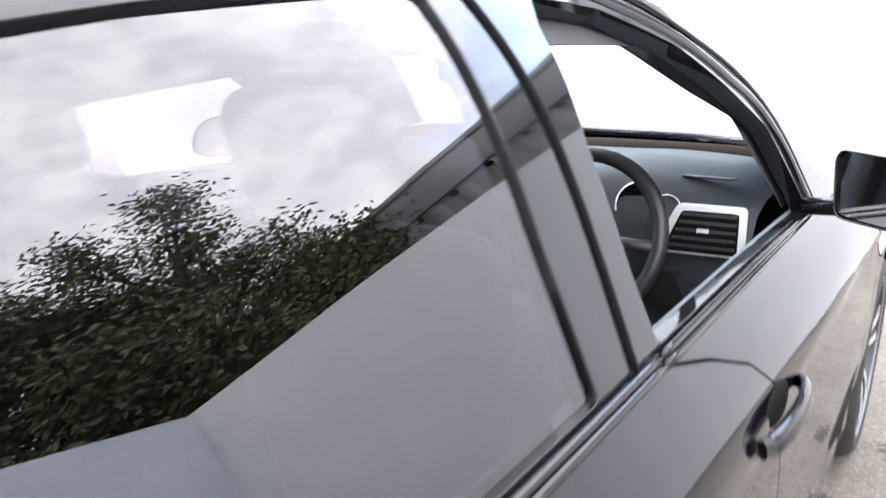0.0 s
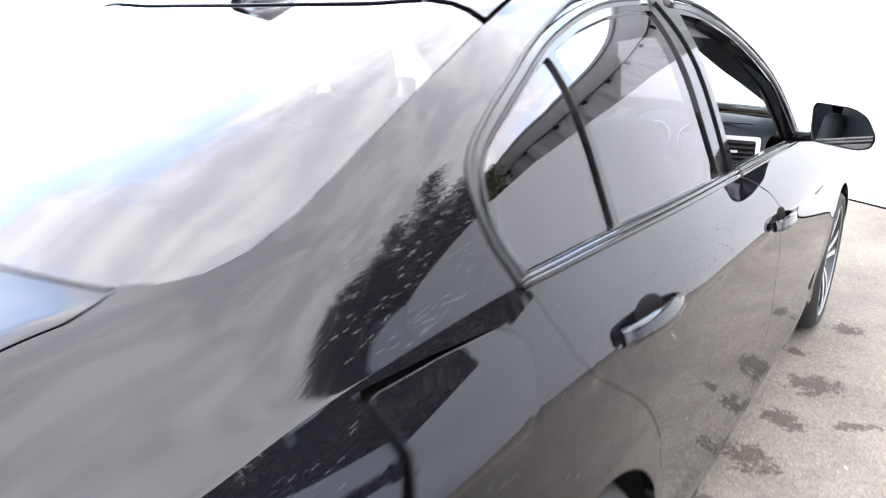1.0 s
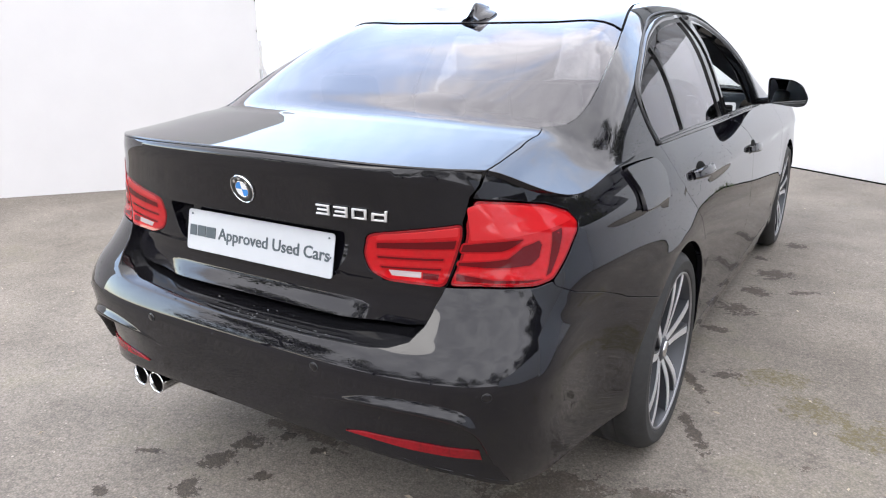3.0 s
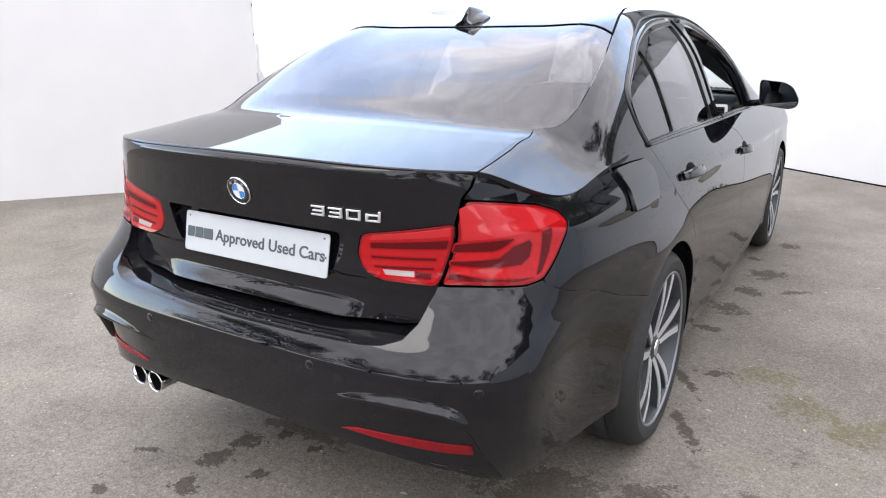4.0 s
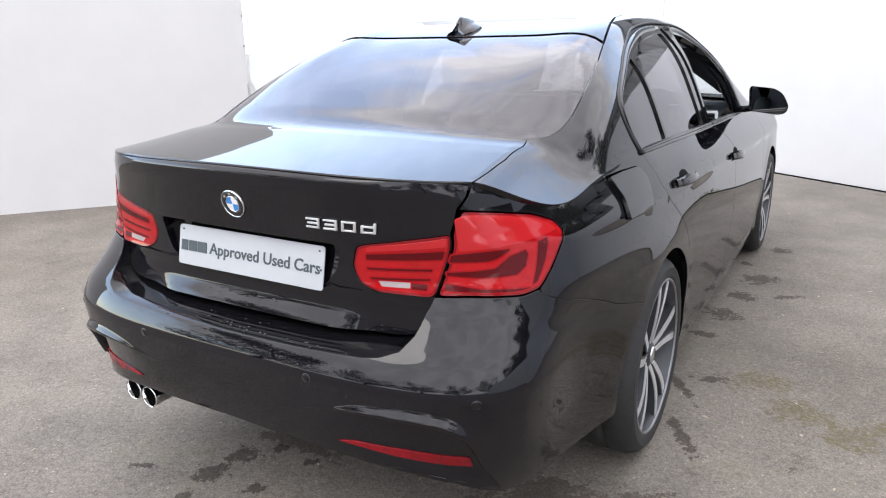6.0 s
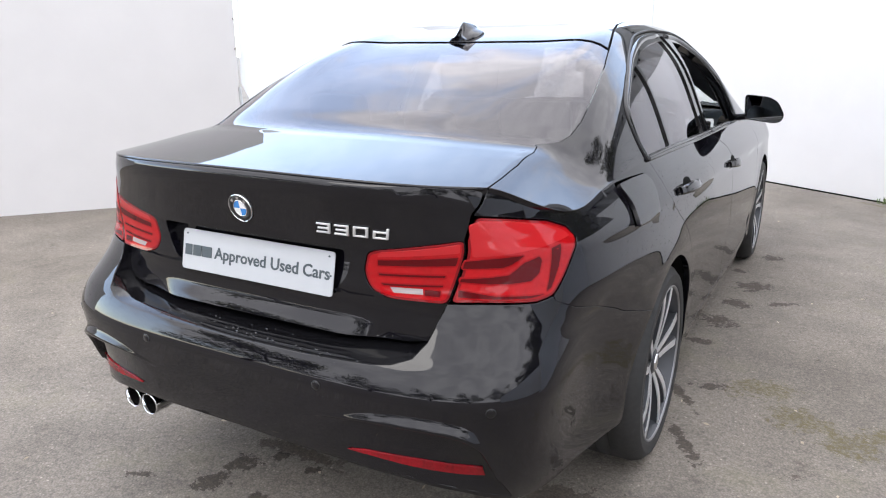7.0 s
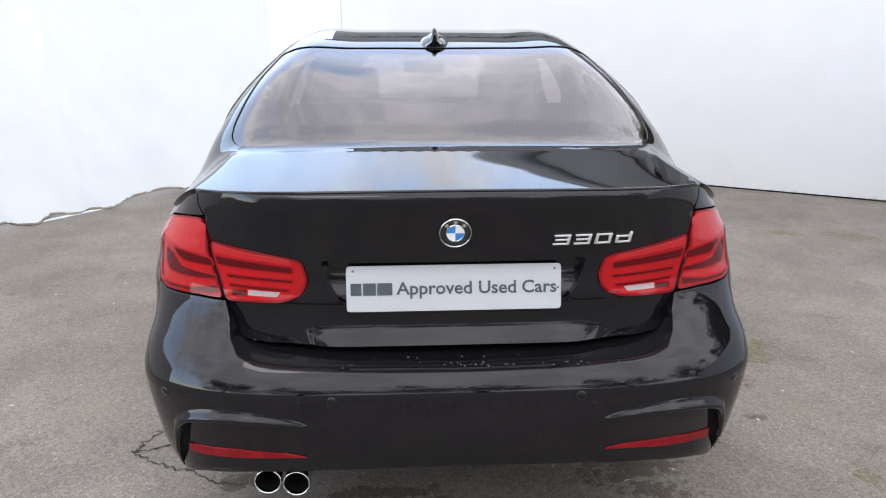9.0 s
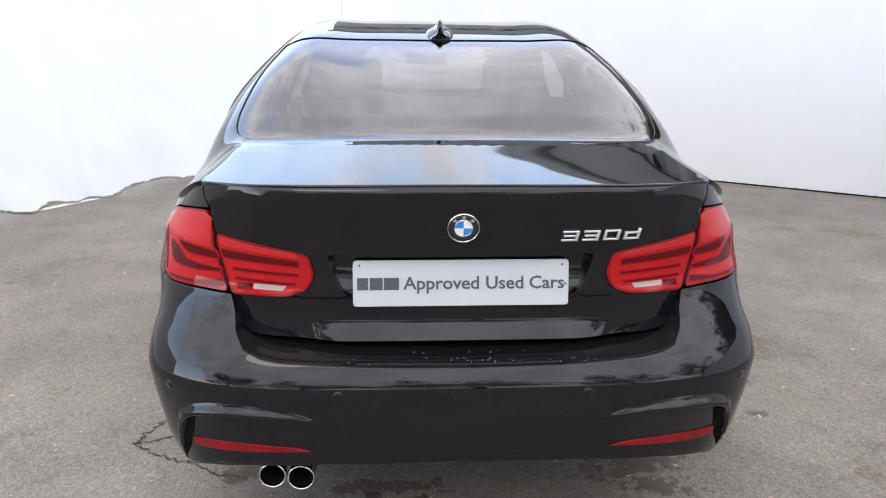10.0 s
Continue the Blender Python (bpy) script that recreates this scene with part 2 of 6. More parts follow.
def panel(name, F, poly, mat, parent, label="", holes=(), step=0.025, depth=0.015, gap=0.0, flip=False, lift=0.0, mirror=False, roll=0.0012):
    """A trimmed piece of the surface F(uv) inside a polygon of uv, with its edges turned inwards."""
    loops = [resample(poly, step)] + [resample(h, step) for h in holes]
    fixed = []
    for i, lp in enumerate(loops):
        area = 0.5 * np.sum(lp[:, 0] * np.roll(lp[:, 1], -1) - np.roll(lp[:, 0], -1) * lp[:, 1])
        if (area > 0) != (i == 0):
            lp = lp[::-1]
        t = np.roll(lp, -1, 0) - np.roll(lp, 1, 0)
        t /= np.maximum(np.linalg.norm(t, axis=1, keepdims=True), 1e-12)
        fixed.append(lp + (gap + (roll if roll > 0.003 else 0)) * np.stack([-t[:, 1], t[:, 0]], 1))
    loops = fixed
    lo, hi = loops[0].min(0), loops[0].max(0)
    gx, gy = np.arange(lo[0], hi[0], step), np.arange(lo[1], hi[1], step * 0.87)
    X, Y = np.meshgrid(gx, gy)
    X = X + (np.arange(len(gy)) % 2)[:, None] * step / 2
    pts = np.stack([X.ravel(), Y.ravel()], 1)
    keep = inside(pts, loops[0])
    for h in loops[1:]:
        keep &= ~inside(pts, h)
    pts = pts[keep]
    for lp in loops:
        if len(pts):
            pts = pts[boundary_distance(pts, lp) > 0.5 * step]
    allv = np.vstack(loops + [pts])
    edges, o = [], 0
    for lp in loops:
        edges += [(o + i, o + (i + 1) % len(lp)) for i in range(len(lp))]
        o += len(lp)
    from mathutils.geometry import delaunay_2d_cdt
    vs, _, fs, _, _, _ = delaunay_2d_cdt([Vector(p) for p in allv], edges, [], 0, 1e-7)
    uv = np.array([(v.x, v.y) for v in vs])
    fs = np.array([f for f in fs if len(f) == 3])
    cen = uv[fs].mean(1)
    ok = inside(cen, loops[0])
    for h in loops[1:]:
        ok &= ~inside(cen, h)
    fs = fs[ok]
    P, N = F(uv), surface_normals(F, uv)
    sign = -1.0 if flip else 1.0
    N = N * sign
    P = P + N * lift
    verts, norms = [P], [N]
    faces = [tuple(f) if not flip else (f[0], f[2], f[1]) for f in fs.tolist()]
    base = len(P)
    skirt = []
    for lp in loops:
        Q, M = F(lp), surface_normals(F, lp) * sign
        Q = Q + M * lift
        t = np.roll(Q, -1, 0) - np.roll(Q, 1, 0)
        t /= np.maximum(np.linalg.norm(t, axis=1, keepdims=True), 1e-12)
        out = np.cross(t, M) * sign
        k = len(lp)
        if roll < 0.003:
            rings = [(Q, M), (Q + out * roll - M * roll * 1.2, out), (Q + out * roll - M * depth, out)]
        else:
            rings = [(Q + roll * (math.sin(a) * out - (1 - math.cos(a)) * M), math.cos(a) * M + math.sin(a) * out) for a in np.linspace(0, math.pi / 2, 5)] + [(Q + out * roll - M * depth, out)]
        for R, nn in rings:
            verts.append(R)
            norms.append(nn)
        for r in range(len(rings) - 1):
            for i in range(k):
                a, b = base + r * k + i, base + r * k + (i + 1) % k
                c, d = b + k, a + k
                skirt.append((a, d, c, b) if not flip else (a, b, c, d))
        base += len(rings) * k
    V, NN = np.vstack(verts), np.vstack(norms)
    if mirror:
        V, NN = V * [-1, 1, 1], NN * [-1, 1, 1]
        faces, skirt = [f[::-1] for f in faces], [f[::-1] for f in skirt]
    return mesh_part(name, V, faces + skirt, mat, parent, label, NN)


def box_bm(size, at=(0, 0, 0), bevel=0.0, segments=2, m=None):
    bm = bmesh.new()
    bmesh.ops.create_cube(bm, size=1, matrix=Matrix.Translation(at) @ Matrix.Diagonal((*size, 1)))
    if bevel:
        bmesh.ops.bevel(bm, geom=bm.edges[:], offset=bevel, segments=segments, affect="EDGES", profile=0.5)
    if m is not None:
        bm.transform(m)
    return bm


def lathe(profile, n=64, axis="x"):
    """A bmesh turned from (radius, along) pairs round the x axis."""
    bm = bmesh.new()
    rings = []
    for r, a in profile:
        rings.append([bm.verts.new((a, r * math.cos(2 * math.pi * i / n), r * math.sin(2 * math.pi * i / n))) for i in range(n)])
    for p, q in zip(rings, rings[1:]):
        for i in range(n):
            bm.faces.new((p[i], p[(i + 1) % n], q[(i + 1) % n], q[i]))
    return bm


def tube_bm(pts, r, n=8, closed=False):
    """A round bar along points."""
    P = [Vector(p) for p in pts]
    bm = bmesh.new()
    rings = []
    k = len(P)
    up = Vector((0, 0, 1))
    for i in range(k):
        a, b = (P[i - 1], P[(i + 1) % k]) if closed else (P[max(i - 1, 0)], P[min(i + 1, k - 1)])
        t = (b - a).normalized()
        s = t.cross(up if abs(t.z) < 0.95 else Vector((1, 0, 0))).normalized()
        w = s.cross(t)
        rings.append([bm.verts.new(P[i] + r * (math.cos(2 * math.pi * j / n) * s + math.sin(2 * math.pi * j / n) * w)) for j in range(n)])
    pairs = list(zip(rings, rings[1:])) + ([(rings[-1], rings[0])] if closed else [])
    for p, q in pairs:
        for j in range(n):
            bm.faces.new((p[j], p[(j + 1) % n], q[(j + 1) % n], q[j]))
    if not closed:
        bm.faces.new(rings[0][::-1])
        bm.faces.new(rings[-1])
    bmesh.ops.recalc_face_normals(bm, faces=bm.faces[:])
    return bm


def empty(name, at=(0, 0, 0)):
    e = new(name)
    e.location = at
    e.empty_display_size = 0.1
    return e


# ---- the car's outer surfaces: rear and sides, and everything above the belt ----
WHEEL_REAR, WHEEL_FRONT, HUB_Z, TYRE_R, ARCH_R = 1.03, 3.84, 0.314, 0.335, 0.368
GROUND = HUB_Z - TYRE_R
SIDE0, DY = 1.35, 0.6
plan_power = curve_value([(0.14, 3.6), (0.55, 3.75), (0.66, 3.65), (0.78, 3.4), (0.95, 3.3), (1.06, 3.3)])
rear_line = curve_value([(0.14, 0.09), (0.2, 0.05), (0.3, 0.0), (0.36, -0.025), (0.45, -0.045), (0.54, -0.0555), (0.563, -0.0575), (0.577, -0.0555), (0.60, -0.046), (0.635, -0.026), (0.67, 0.004), (0.71, 0.036), (0.75, 0.056), (0.80, 0.064), (0.86, 0.060), (0.92, 0.047), (0.97, 0.033), (1.005, 0.024), (1.024, 0.023), (1.036, 0.034)])
half_width = curve_value([(0.14, 0.80), (0.18, 0.835), (0.24, 0.855), (0.4, 0.868), (0.5, 0.877), (0.58, 0.8815), (0.65, 0.8805), (0.72, 0.876), (0.78, 0.8710), (0.815, 0.8680), (0.834, 0.8670), (0.845, 0.8695), (0.855, 0.8690), (0.875, 0.8640), (0.90, 0.8550), (0.925, 0.8430), (0.95, 0.8285), (1.0, 0.797), (1.06, 0.772)])
belt_z = curve_value([(0.03, 0.902), (0.35, 0.925), (0.7, 0.976), (1.0, 0.995), (2.0, 0.980), (2.8, 0.965), (3.4, 0.945), (3.9, 0.90), (4.3, 0.83), (4.6, 0.72)])
top_z = curve_value([(0.03, 1.036), (0.2, 1.0565), (0.38, 1.0795), (0.46, 1.0905), (0.6, 1.145), (0.8, 1.225), (1.0, 1.297), (1.2, 1.357), (1.4, 1.398), (1.7, 1.430), (2.0, 1.441), (2.3, 1.438), (2.6, 1.415), (2.8, 1.372), (3.2, 1.190), (3.55, 1.04), (3.65, 1.015), (4.0, 0.985), (4.3, 0.93), (4.5, 0.85), (4.62, 0.74)])
section = curve_value([(0.03, 3.2), (0.4, 3.4), (0.6, 4.4), (0.9, 5.2), (1.2, 5.0), (2.6, 5.0), (3.4, 4.0), (3.7, 3.2), (4.6, 3.0)])
fade = curve_value([(0.03, 1.0), (0.3, 0.72), (0.6, 0.38), (0.9, 0.12), (1.2, 0.0)])
fade_front = curve_value([(2.9, 0.0), (3.3, 0.25), (3.7, 0.6), (4.1, 0.9), (4.6, 1.0)])


def smoothstep(t):
    t = np.clip(t, 0, 1)
    return t * t * (3 - 2 * t)


def width_at(y, z):
    w = half_width(z + 0.028 * (np.clip(y, 0, 4.0) - 1.2))
    w = w * (1 - 0.042 * smoothstep((1.7 - y) / 1.2) * np.clip((z - 0.70) / 0.2, 0, 1))
    # the tail draws in between the wheels and the corner, most at the shoulder
    w = w * (1 - (0.085 - 0.050 * smoothstep((z - 0.66) / 0.12)) * np.exp(-(((y - 0.37) / 0.29) ** 2)))
    w = w * (1 - 0.04 * np.clip((z - 0.86) / 0.1, 0, 1) * smoothstep((1.1 - y) / 0.7))
    for yc in (WHEEL_REAR, WHEEL_FRONT):
        r = np.hypot(y - yc, z - HUB_Z)
        w = w + 0.004 * np.exp(-(((r - ARCH_R) / 0.06) ** 2))
    return w


def bow(ex, k=3.27):
    return DY * (1 - np.maximum(1 - np.abs(ex) ** k, 0) ** (1 / k))


def side_surface(uv):
    """u runs from the rear centre round the corner and along the side, v is the height."""
    u, z = uv[:, 0], uv[:, 1]
    a = np.clip(np.abs(u) / SIDE0, 0, 1) * math.pi / 2
    s, c = np.sin(a), np.cos(a)
    k = plan_power(z)
    r = (s**k + c**k) ** (-1 / k)
    y = rear_line(z) + DY * (1 - r * c) + np.maximum(np.abs(u) - SIDE0, 0)
    nose = 4.0
    f = np.clip((y - nose) / 0.6, 0, 0.999)
    x = width_at(y, z) * r * s * (1 - f**3.5) ** (1 / 3.5) * np.sign(u)
    return np.stack([x, y, z], 1)


def u_of_y(y, z):
    """u of the side surface at a place along the car."""
    d = y - float(rear_line(z))
    if d >= DY:
        return SIDE0 + d - DY
    e, k = max(1 - d / DY, 1e-3), float(plan_power(z))
    return SIDE0 * math.atan((max(e**-k - 1, 0)) ** (1 / k)) / (math.pi / 2)


def u_of_x(x, z):
    """u of the rear at a distance from the centre."""
    y = float(rear_line(z)) + 0.1
    e = min(abs(x) / float(width_at(np.array(y), np.array(z))), 0.9995)
    if e < 1e-6:
        return 0.0
    k = float(plan_power(z))
    return math.copysign(SIDE0 * math.atan((e**-k - 1) ** (-1 / k)) / (math.pi / 2), x)


ARC = 0.95


def tail_profile(e):
    """Height over the belt, as a share, across the tail: a flat deck, then a shoulder that falls away."""
    t = np.clip((e - 0.835) / 0.165, 0, 1)
    return (1 - 0.13 * (np.abs(e) / 0.9) ** 2.4) * (1 - t**1.6)


def upper_surface(uv):
    """u runs along the car, v from the belt (0) over the roof (ARC is the middle)."""
    s, q = uv[:, 0], uv[:, 1]
    a = q / ARC * math.pi / 2
    c, e = np.cos(a), np.sin(a)
    n = section(s)
    r = (np.abs(c) ** n + np.abs(e) ** n) ** (-1 / n)
    rail = np.minimum(q, 2 * ARC - q)
    r = r * (1 + 0.05 * np.exp(-(((rail - 0.545) / 0.078) ** 2)) * smoothstep((s - 0.55) / 0.5) * smoothstep((3.2 - s) / 0.5))
    ex, ez = r * c, r * e
    tail = 1 - smoothstep((s - 0.30) / 0.35)
    ez = ez * (1 - tail) + tail_profile(np.abs(ex)) * tail
    y = s + bow(np.clip(ex, -1, 1)) * fade(s) - 0.8 * bow(np.clip(ex, -1, 1)) * fade_front(s)
    zb, zr = belt_z(y), top_z(s)
    z = zb + (zr - zb) * ez
    xb = width_at(y, zb)
    x = xb * ex * (1 - 0.51 * np.maximum(z - zb, 0))
    return np.stack([x, y, z], 1)


def lip_z(u):
    a = min(abs(u) / SIDE0, 1) * math.pi / 2
    s, c = math.sin(a), math.cos(a)
    k = 3.27
    r = (s**k + c**k) ** (-1 / k)
    ex = min(r * s, 1)
    y = 0.034 + float(bow(np.array(ex)))
    zb = float(belt_z(y))
    return zb + (1.036 - zb) * float(tail_profile(np.array(ex)))


# ---- the setting ----
def wall_slab(name, a, b, height, thick, mat, label, base=0.0):
    """A standing wall from a to b (plan), its face on the line, its thickness away from the car."""
    a, b = Vector((*a, 0)), Vector((*b, 0))
    t = (b - a).normalized()
    n = Vector((-t.y, t.x, 0))
    if n.dot(-(a + b) / 2 + Vector((0, 2, 0))) > 0:
        n = -n
    bm = box_bm(((b - a).length, thick, height), (0, 0, 0))
    ang = math.atan2(t.y, t.x)
    ob = part(name, bm, mat, None)
    for p in ob.data.polygons:
        p.use_smooth = False
    c = (a + b) / 2 + n * thick / 2
    ob.matrix_world = pose(c.x, c.y, GROUND + base + height / 2, 0, 0, math.degrees(ang))
    return tagged(ob, label, "wall", kind="structure")


def ground_material():
    m = bpy.data.materials.new("worn_tarmac")
    m.use_nodes = True
    nt = m.node_tree
    p = nt.nodes["Principled BSDF"]
    co = nt.nodes.new("ShaderNodeTexCoord")
    def noise_tex(scale, detail=6, rough=0.6):
        n = nt.nodes.new("ShaderNodeTexNoise")
        n.inputs["Scale"].default_value, n.inputs["Detail"].default_value, n.inputs["Roughness"].default_value = scale, detail, rough
        nt.links.new(co.outputs["Object"], n.inputs["Vector"])
        return n
    def ramp(src, stops):
        r = nt.nodes.new("ShaderNodeValToRGB")
        els = r.color_ramp.elements
        while len(els) < len(stops):
            els.new(0.5)
        for e, (pos, c) in zip(els, stops):
            e.position, e.color = pos, (c, c, c, 1) if not hasattr(c, "__len__") else (*c, 1)
        nt.links.new(src, r.inputs["Fac"])
        return r
    def mix(kind, a, b, fac=1.0, fac_src=None):
        x = nt.nodes.new("ShaderNodeMixRGB")
        x.blend_type = kind
        x.inputs["Fac"].default_value = fac
        if fac_src is not None:
            nt.links.new(fac_src, x.inputs["Fac"])
        for i, v in ((1, a), (2, b)):
            if hasattr(v, "__len__"):
                x.inputs[i].default_value = (*v, 1)
            else:
                nt.links.new(v, x.inputs[i])
        return x.outputs["Color"]
    base = ramp(noise_tex(0.8, 5).outputs["Fac"], [(0.3, (0.165, 0.144, 0.121)), (0.7, (0.240, 0.214, 0.185))]).outputs["Color"]
    vor = nt.nodes.new("ShaderNodeTexVoronoi")
    vor.inputs["Scale"].default_value = 150
    nt.links.new(co.outputs["Object"], vor.inputs["Vector"])
    stones = ramp(vor.outputs["Distance"], [(0.0, 1.22), (0.45, 0.95), (0.75, 0.70)]).outputs["Color"]
    col = mix("MULTIPLY", base, stones, 0.85)
    each = ramp(vor.outputs["Color"], [(0.0, 0.72), (0.55, 1.0), (0.88, 1.08), (1.0, 1.9)]).outputs["Color"]
    col = mix("MULTIPLY", col, each, 0.9)
    grit = ramp(noise_tex(45, 4, 0.7).outputs["Fac"], [(0.32, 0.74), (0.68, 1.22)]).outputs["Color"]
    col = mix("MULTIPLY", col, grit, 0.8)
    patch = ramp(noise_tex(2.3, 6, 0.65).outputs["Fac"], [(0.40, 1.06), (0.62, 0.78)]).outputs["Color"]
    col = mix("MULTIPLY", col, patch, 0.8)
    damp = ramp(noise_tex(5.5, 9, 0.70).outputs["Fac"], [(0.60, 0.0), (0.72, 1.0)])
    col = mix("MULTIPLY", col, (0.62, 0.60, 0.58), 1.0, damp.outputs["Color"])
    moss = ramp(noise_tex(1.6, 10, 0.75).outputs["Fac"], [(0.54, 0.0), (0.72, 0.5)])
    col = mix("MIX", col, (0.15, 0.14, 0.085), 1.0, moss.outputs["Color"])
    wobble = noise_tex(22, 8, 0.75)
    wob = nt.nodes.new("ShaderNodeMath")
    wob.operation = "MULTIPLY_ADD"
    wob.inputs[1].default_value, wob.inputs[2].default_value = 5.0, -2.3
    nt.links.new(wobble.outputs["Fac"], wob.inputs[0])

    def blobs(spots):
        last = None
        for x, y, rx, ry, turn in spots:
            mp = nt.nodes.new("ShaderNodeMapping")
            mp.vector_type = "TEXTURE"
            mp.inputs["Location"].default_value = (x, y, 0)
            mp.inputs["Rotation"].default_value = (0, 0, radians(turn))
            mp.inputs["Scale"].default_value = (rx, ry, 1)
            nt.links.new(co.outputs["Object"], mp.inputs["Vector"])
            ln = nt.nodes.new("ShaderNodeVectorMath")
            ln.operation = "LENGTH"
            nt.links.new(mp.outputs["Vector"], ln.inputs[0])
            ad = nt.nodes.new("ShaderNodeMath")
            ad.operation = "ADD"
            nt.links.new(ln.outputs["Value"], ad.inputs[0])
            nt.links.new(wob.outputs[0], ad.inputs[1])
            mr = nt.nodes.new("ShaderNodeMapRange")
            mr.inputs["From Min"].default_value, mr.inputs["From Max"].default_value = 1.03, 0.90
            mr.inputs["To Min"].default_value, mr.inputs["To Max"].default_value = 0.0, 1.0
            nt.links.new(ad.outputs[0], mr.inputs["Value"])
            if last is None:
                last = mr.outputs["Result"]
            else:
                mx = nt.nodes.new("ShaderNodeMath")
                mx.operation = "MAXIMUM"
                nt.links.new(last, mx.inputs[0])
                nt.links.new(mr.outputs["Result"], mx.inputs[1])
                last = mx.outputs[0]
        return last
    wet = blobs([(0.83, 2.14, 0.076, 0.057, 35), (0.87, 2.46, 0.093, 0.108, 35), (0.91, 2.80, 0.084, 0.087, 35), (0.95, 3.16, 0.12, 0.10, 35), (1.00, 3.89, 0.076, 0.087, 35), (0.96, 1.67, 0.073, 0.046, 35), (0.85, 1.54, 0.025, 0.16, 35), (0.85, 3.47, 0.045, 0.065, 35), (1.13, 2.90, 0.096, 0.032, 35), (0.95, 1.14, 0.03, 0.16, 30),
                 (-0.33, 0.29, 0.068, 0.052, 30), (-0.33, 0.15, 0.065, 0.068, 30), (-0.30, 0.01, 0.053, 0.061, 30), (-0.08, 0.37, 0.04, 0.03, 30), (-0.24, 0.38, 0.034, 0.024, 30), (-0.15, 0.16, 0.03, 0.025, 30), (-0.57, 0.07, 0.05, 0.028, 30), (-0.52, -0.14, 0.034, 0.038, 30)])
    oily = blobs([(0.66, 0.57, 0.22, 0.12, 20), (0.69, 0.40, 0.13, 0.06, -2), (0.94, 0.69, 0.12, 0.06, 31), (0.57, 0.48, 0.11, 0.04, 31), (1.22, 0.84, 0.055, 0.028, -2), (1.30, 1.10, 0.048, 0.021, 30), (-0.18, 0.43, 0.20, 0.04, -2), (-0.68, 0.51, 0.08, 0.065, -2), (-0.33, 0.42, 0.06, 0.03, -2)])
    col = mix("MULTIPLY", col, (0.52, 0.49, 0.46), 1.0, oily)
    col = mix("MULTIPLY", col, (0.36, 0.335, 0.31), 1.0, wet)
    green = blobs([(1.15, 1.72, 0.15, 0.09, 35), (1.28, 1.53, 0.10, 0.12, 35), (1.38, 1.49, 0.06, 0.10, 35), (1.47, 1.41, 0.12, 0.10, 30), (1.09, 1.77, 0.10, 0.04, 30), (1.40, 0.43, 0.05, 0.09, -2), (1.56, 1.52, 0.09, 0.075, -2), (3.27, 3.49, 0.25, 0.15, -32), (2.81, 3.62, 0.14, 0.09, -32), (4.22, 4.70, 0.40, 0.07, -33), (3.3, 5.25, 0.30, 0.05, -33), (2.9, 5.5, 0.5, 0.05, -33), (1.8, 6.2, 0.5, 0.04, -33)])
    soft = nt.nodes.new("ShaderNodeMath")
    soft.operation = "MULTIPLY"
    soft.inputs[1].default_value = 0.9
    nt.links.new(green, soft.inputs[0])
    specks = ramp(noise_tex(70, 4, 0.7).outputs["Fac"], [(0.40, 0.15), (0.58, 1.0)])
    broken = nt.nodes.new("ShaderNodeMath")
    broken.operation = "MULTIPLY"
    nt.links.new(soft.outputs[0], broken.inputs[0])
    nt.links.new(specks.outputs["Color"], broken.inputs[1])
    col = mix("MIX", col, (0.095, 0.080, 0.032), 1.0, broken.outputs[0])
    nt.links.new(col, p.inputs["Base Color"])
    p.inputs["Roughness"].default_value = 0.85
    b = nt.nodes.new("ShaderNodeBump")
    b.inputs["Strength"].default_value, b.inputs["Distance"].default_value = 0.35, 0.003
    inv = nt.nodes.new("ShaderNodeMath")
    inv.operation = "MULTIPLY"
    inv.inputs[1].default_value = -1
    nt.links.new(vor.outputs["Distance"], inv.inputs[0])
    nt.links.new(inv.outputs[0], b.inputs["Height"])
    nt.links.new(b.outputs["Normal"], p.inputs["Normal"])
    return m


TARMAC = ground_material()


def build_ground():
    bm = bmesh.new()
    r = 400
    vs = [bm.verts.new(p) for p in ((-r, -r, GROUND), (r, -r, GROUND), (r, r, GROUND), (-r, r, GROUND))]
    bm.faces.new(vs)
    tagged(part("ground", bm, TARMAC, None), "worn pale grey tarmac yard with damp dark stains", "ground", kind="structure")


build_ground()
WALL_H = 2.5
wall_slab("wall_left", (-7.6, -1.61), (-3.62, 3.70), WALL_H, 0.06, WALL_WHITE, "plain white panel wall of the photo bay")
wall_slab("wall_back", (-3.2, 9.72), (5.4, 4.0), WALL_H, 0.06, WALL_WHITE, "plain white panelled wall with fine vertical joints")


SHEET_A, SHEET_B = Vector((-3.62, 3.72)), Vector((-1.70, 7.17))


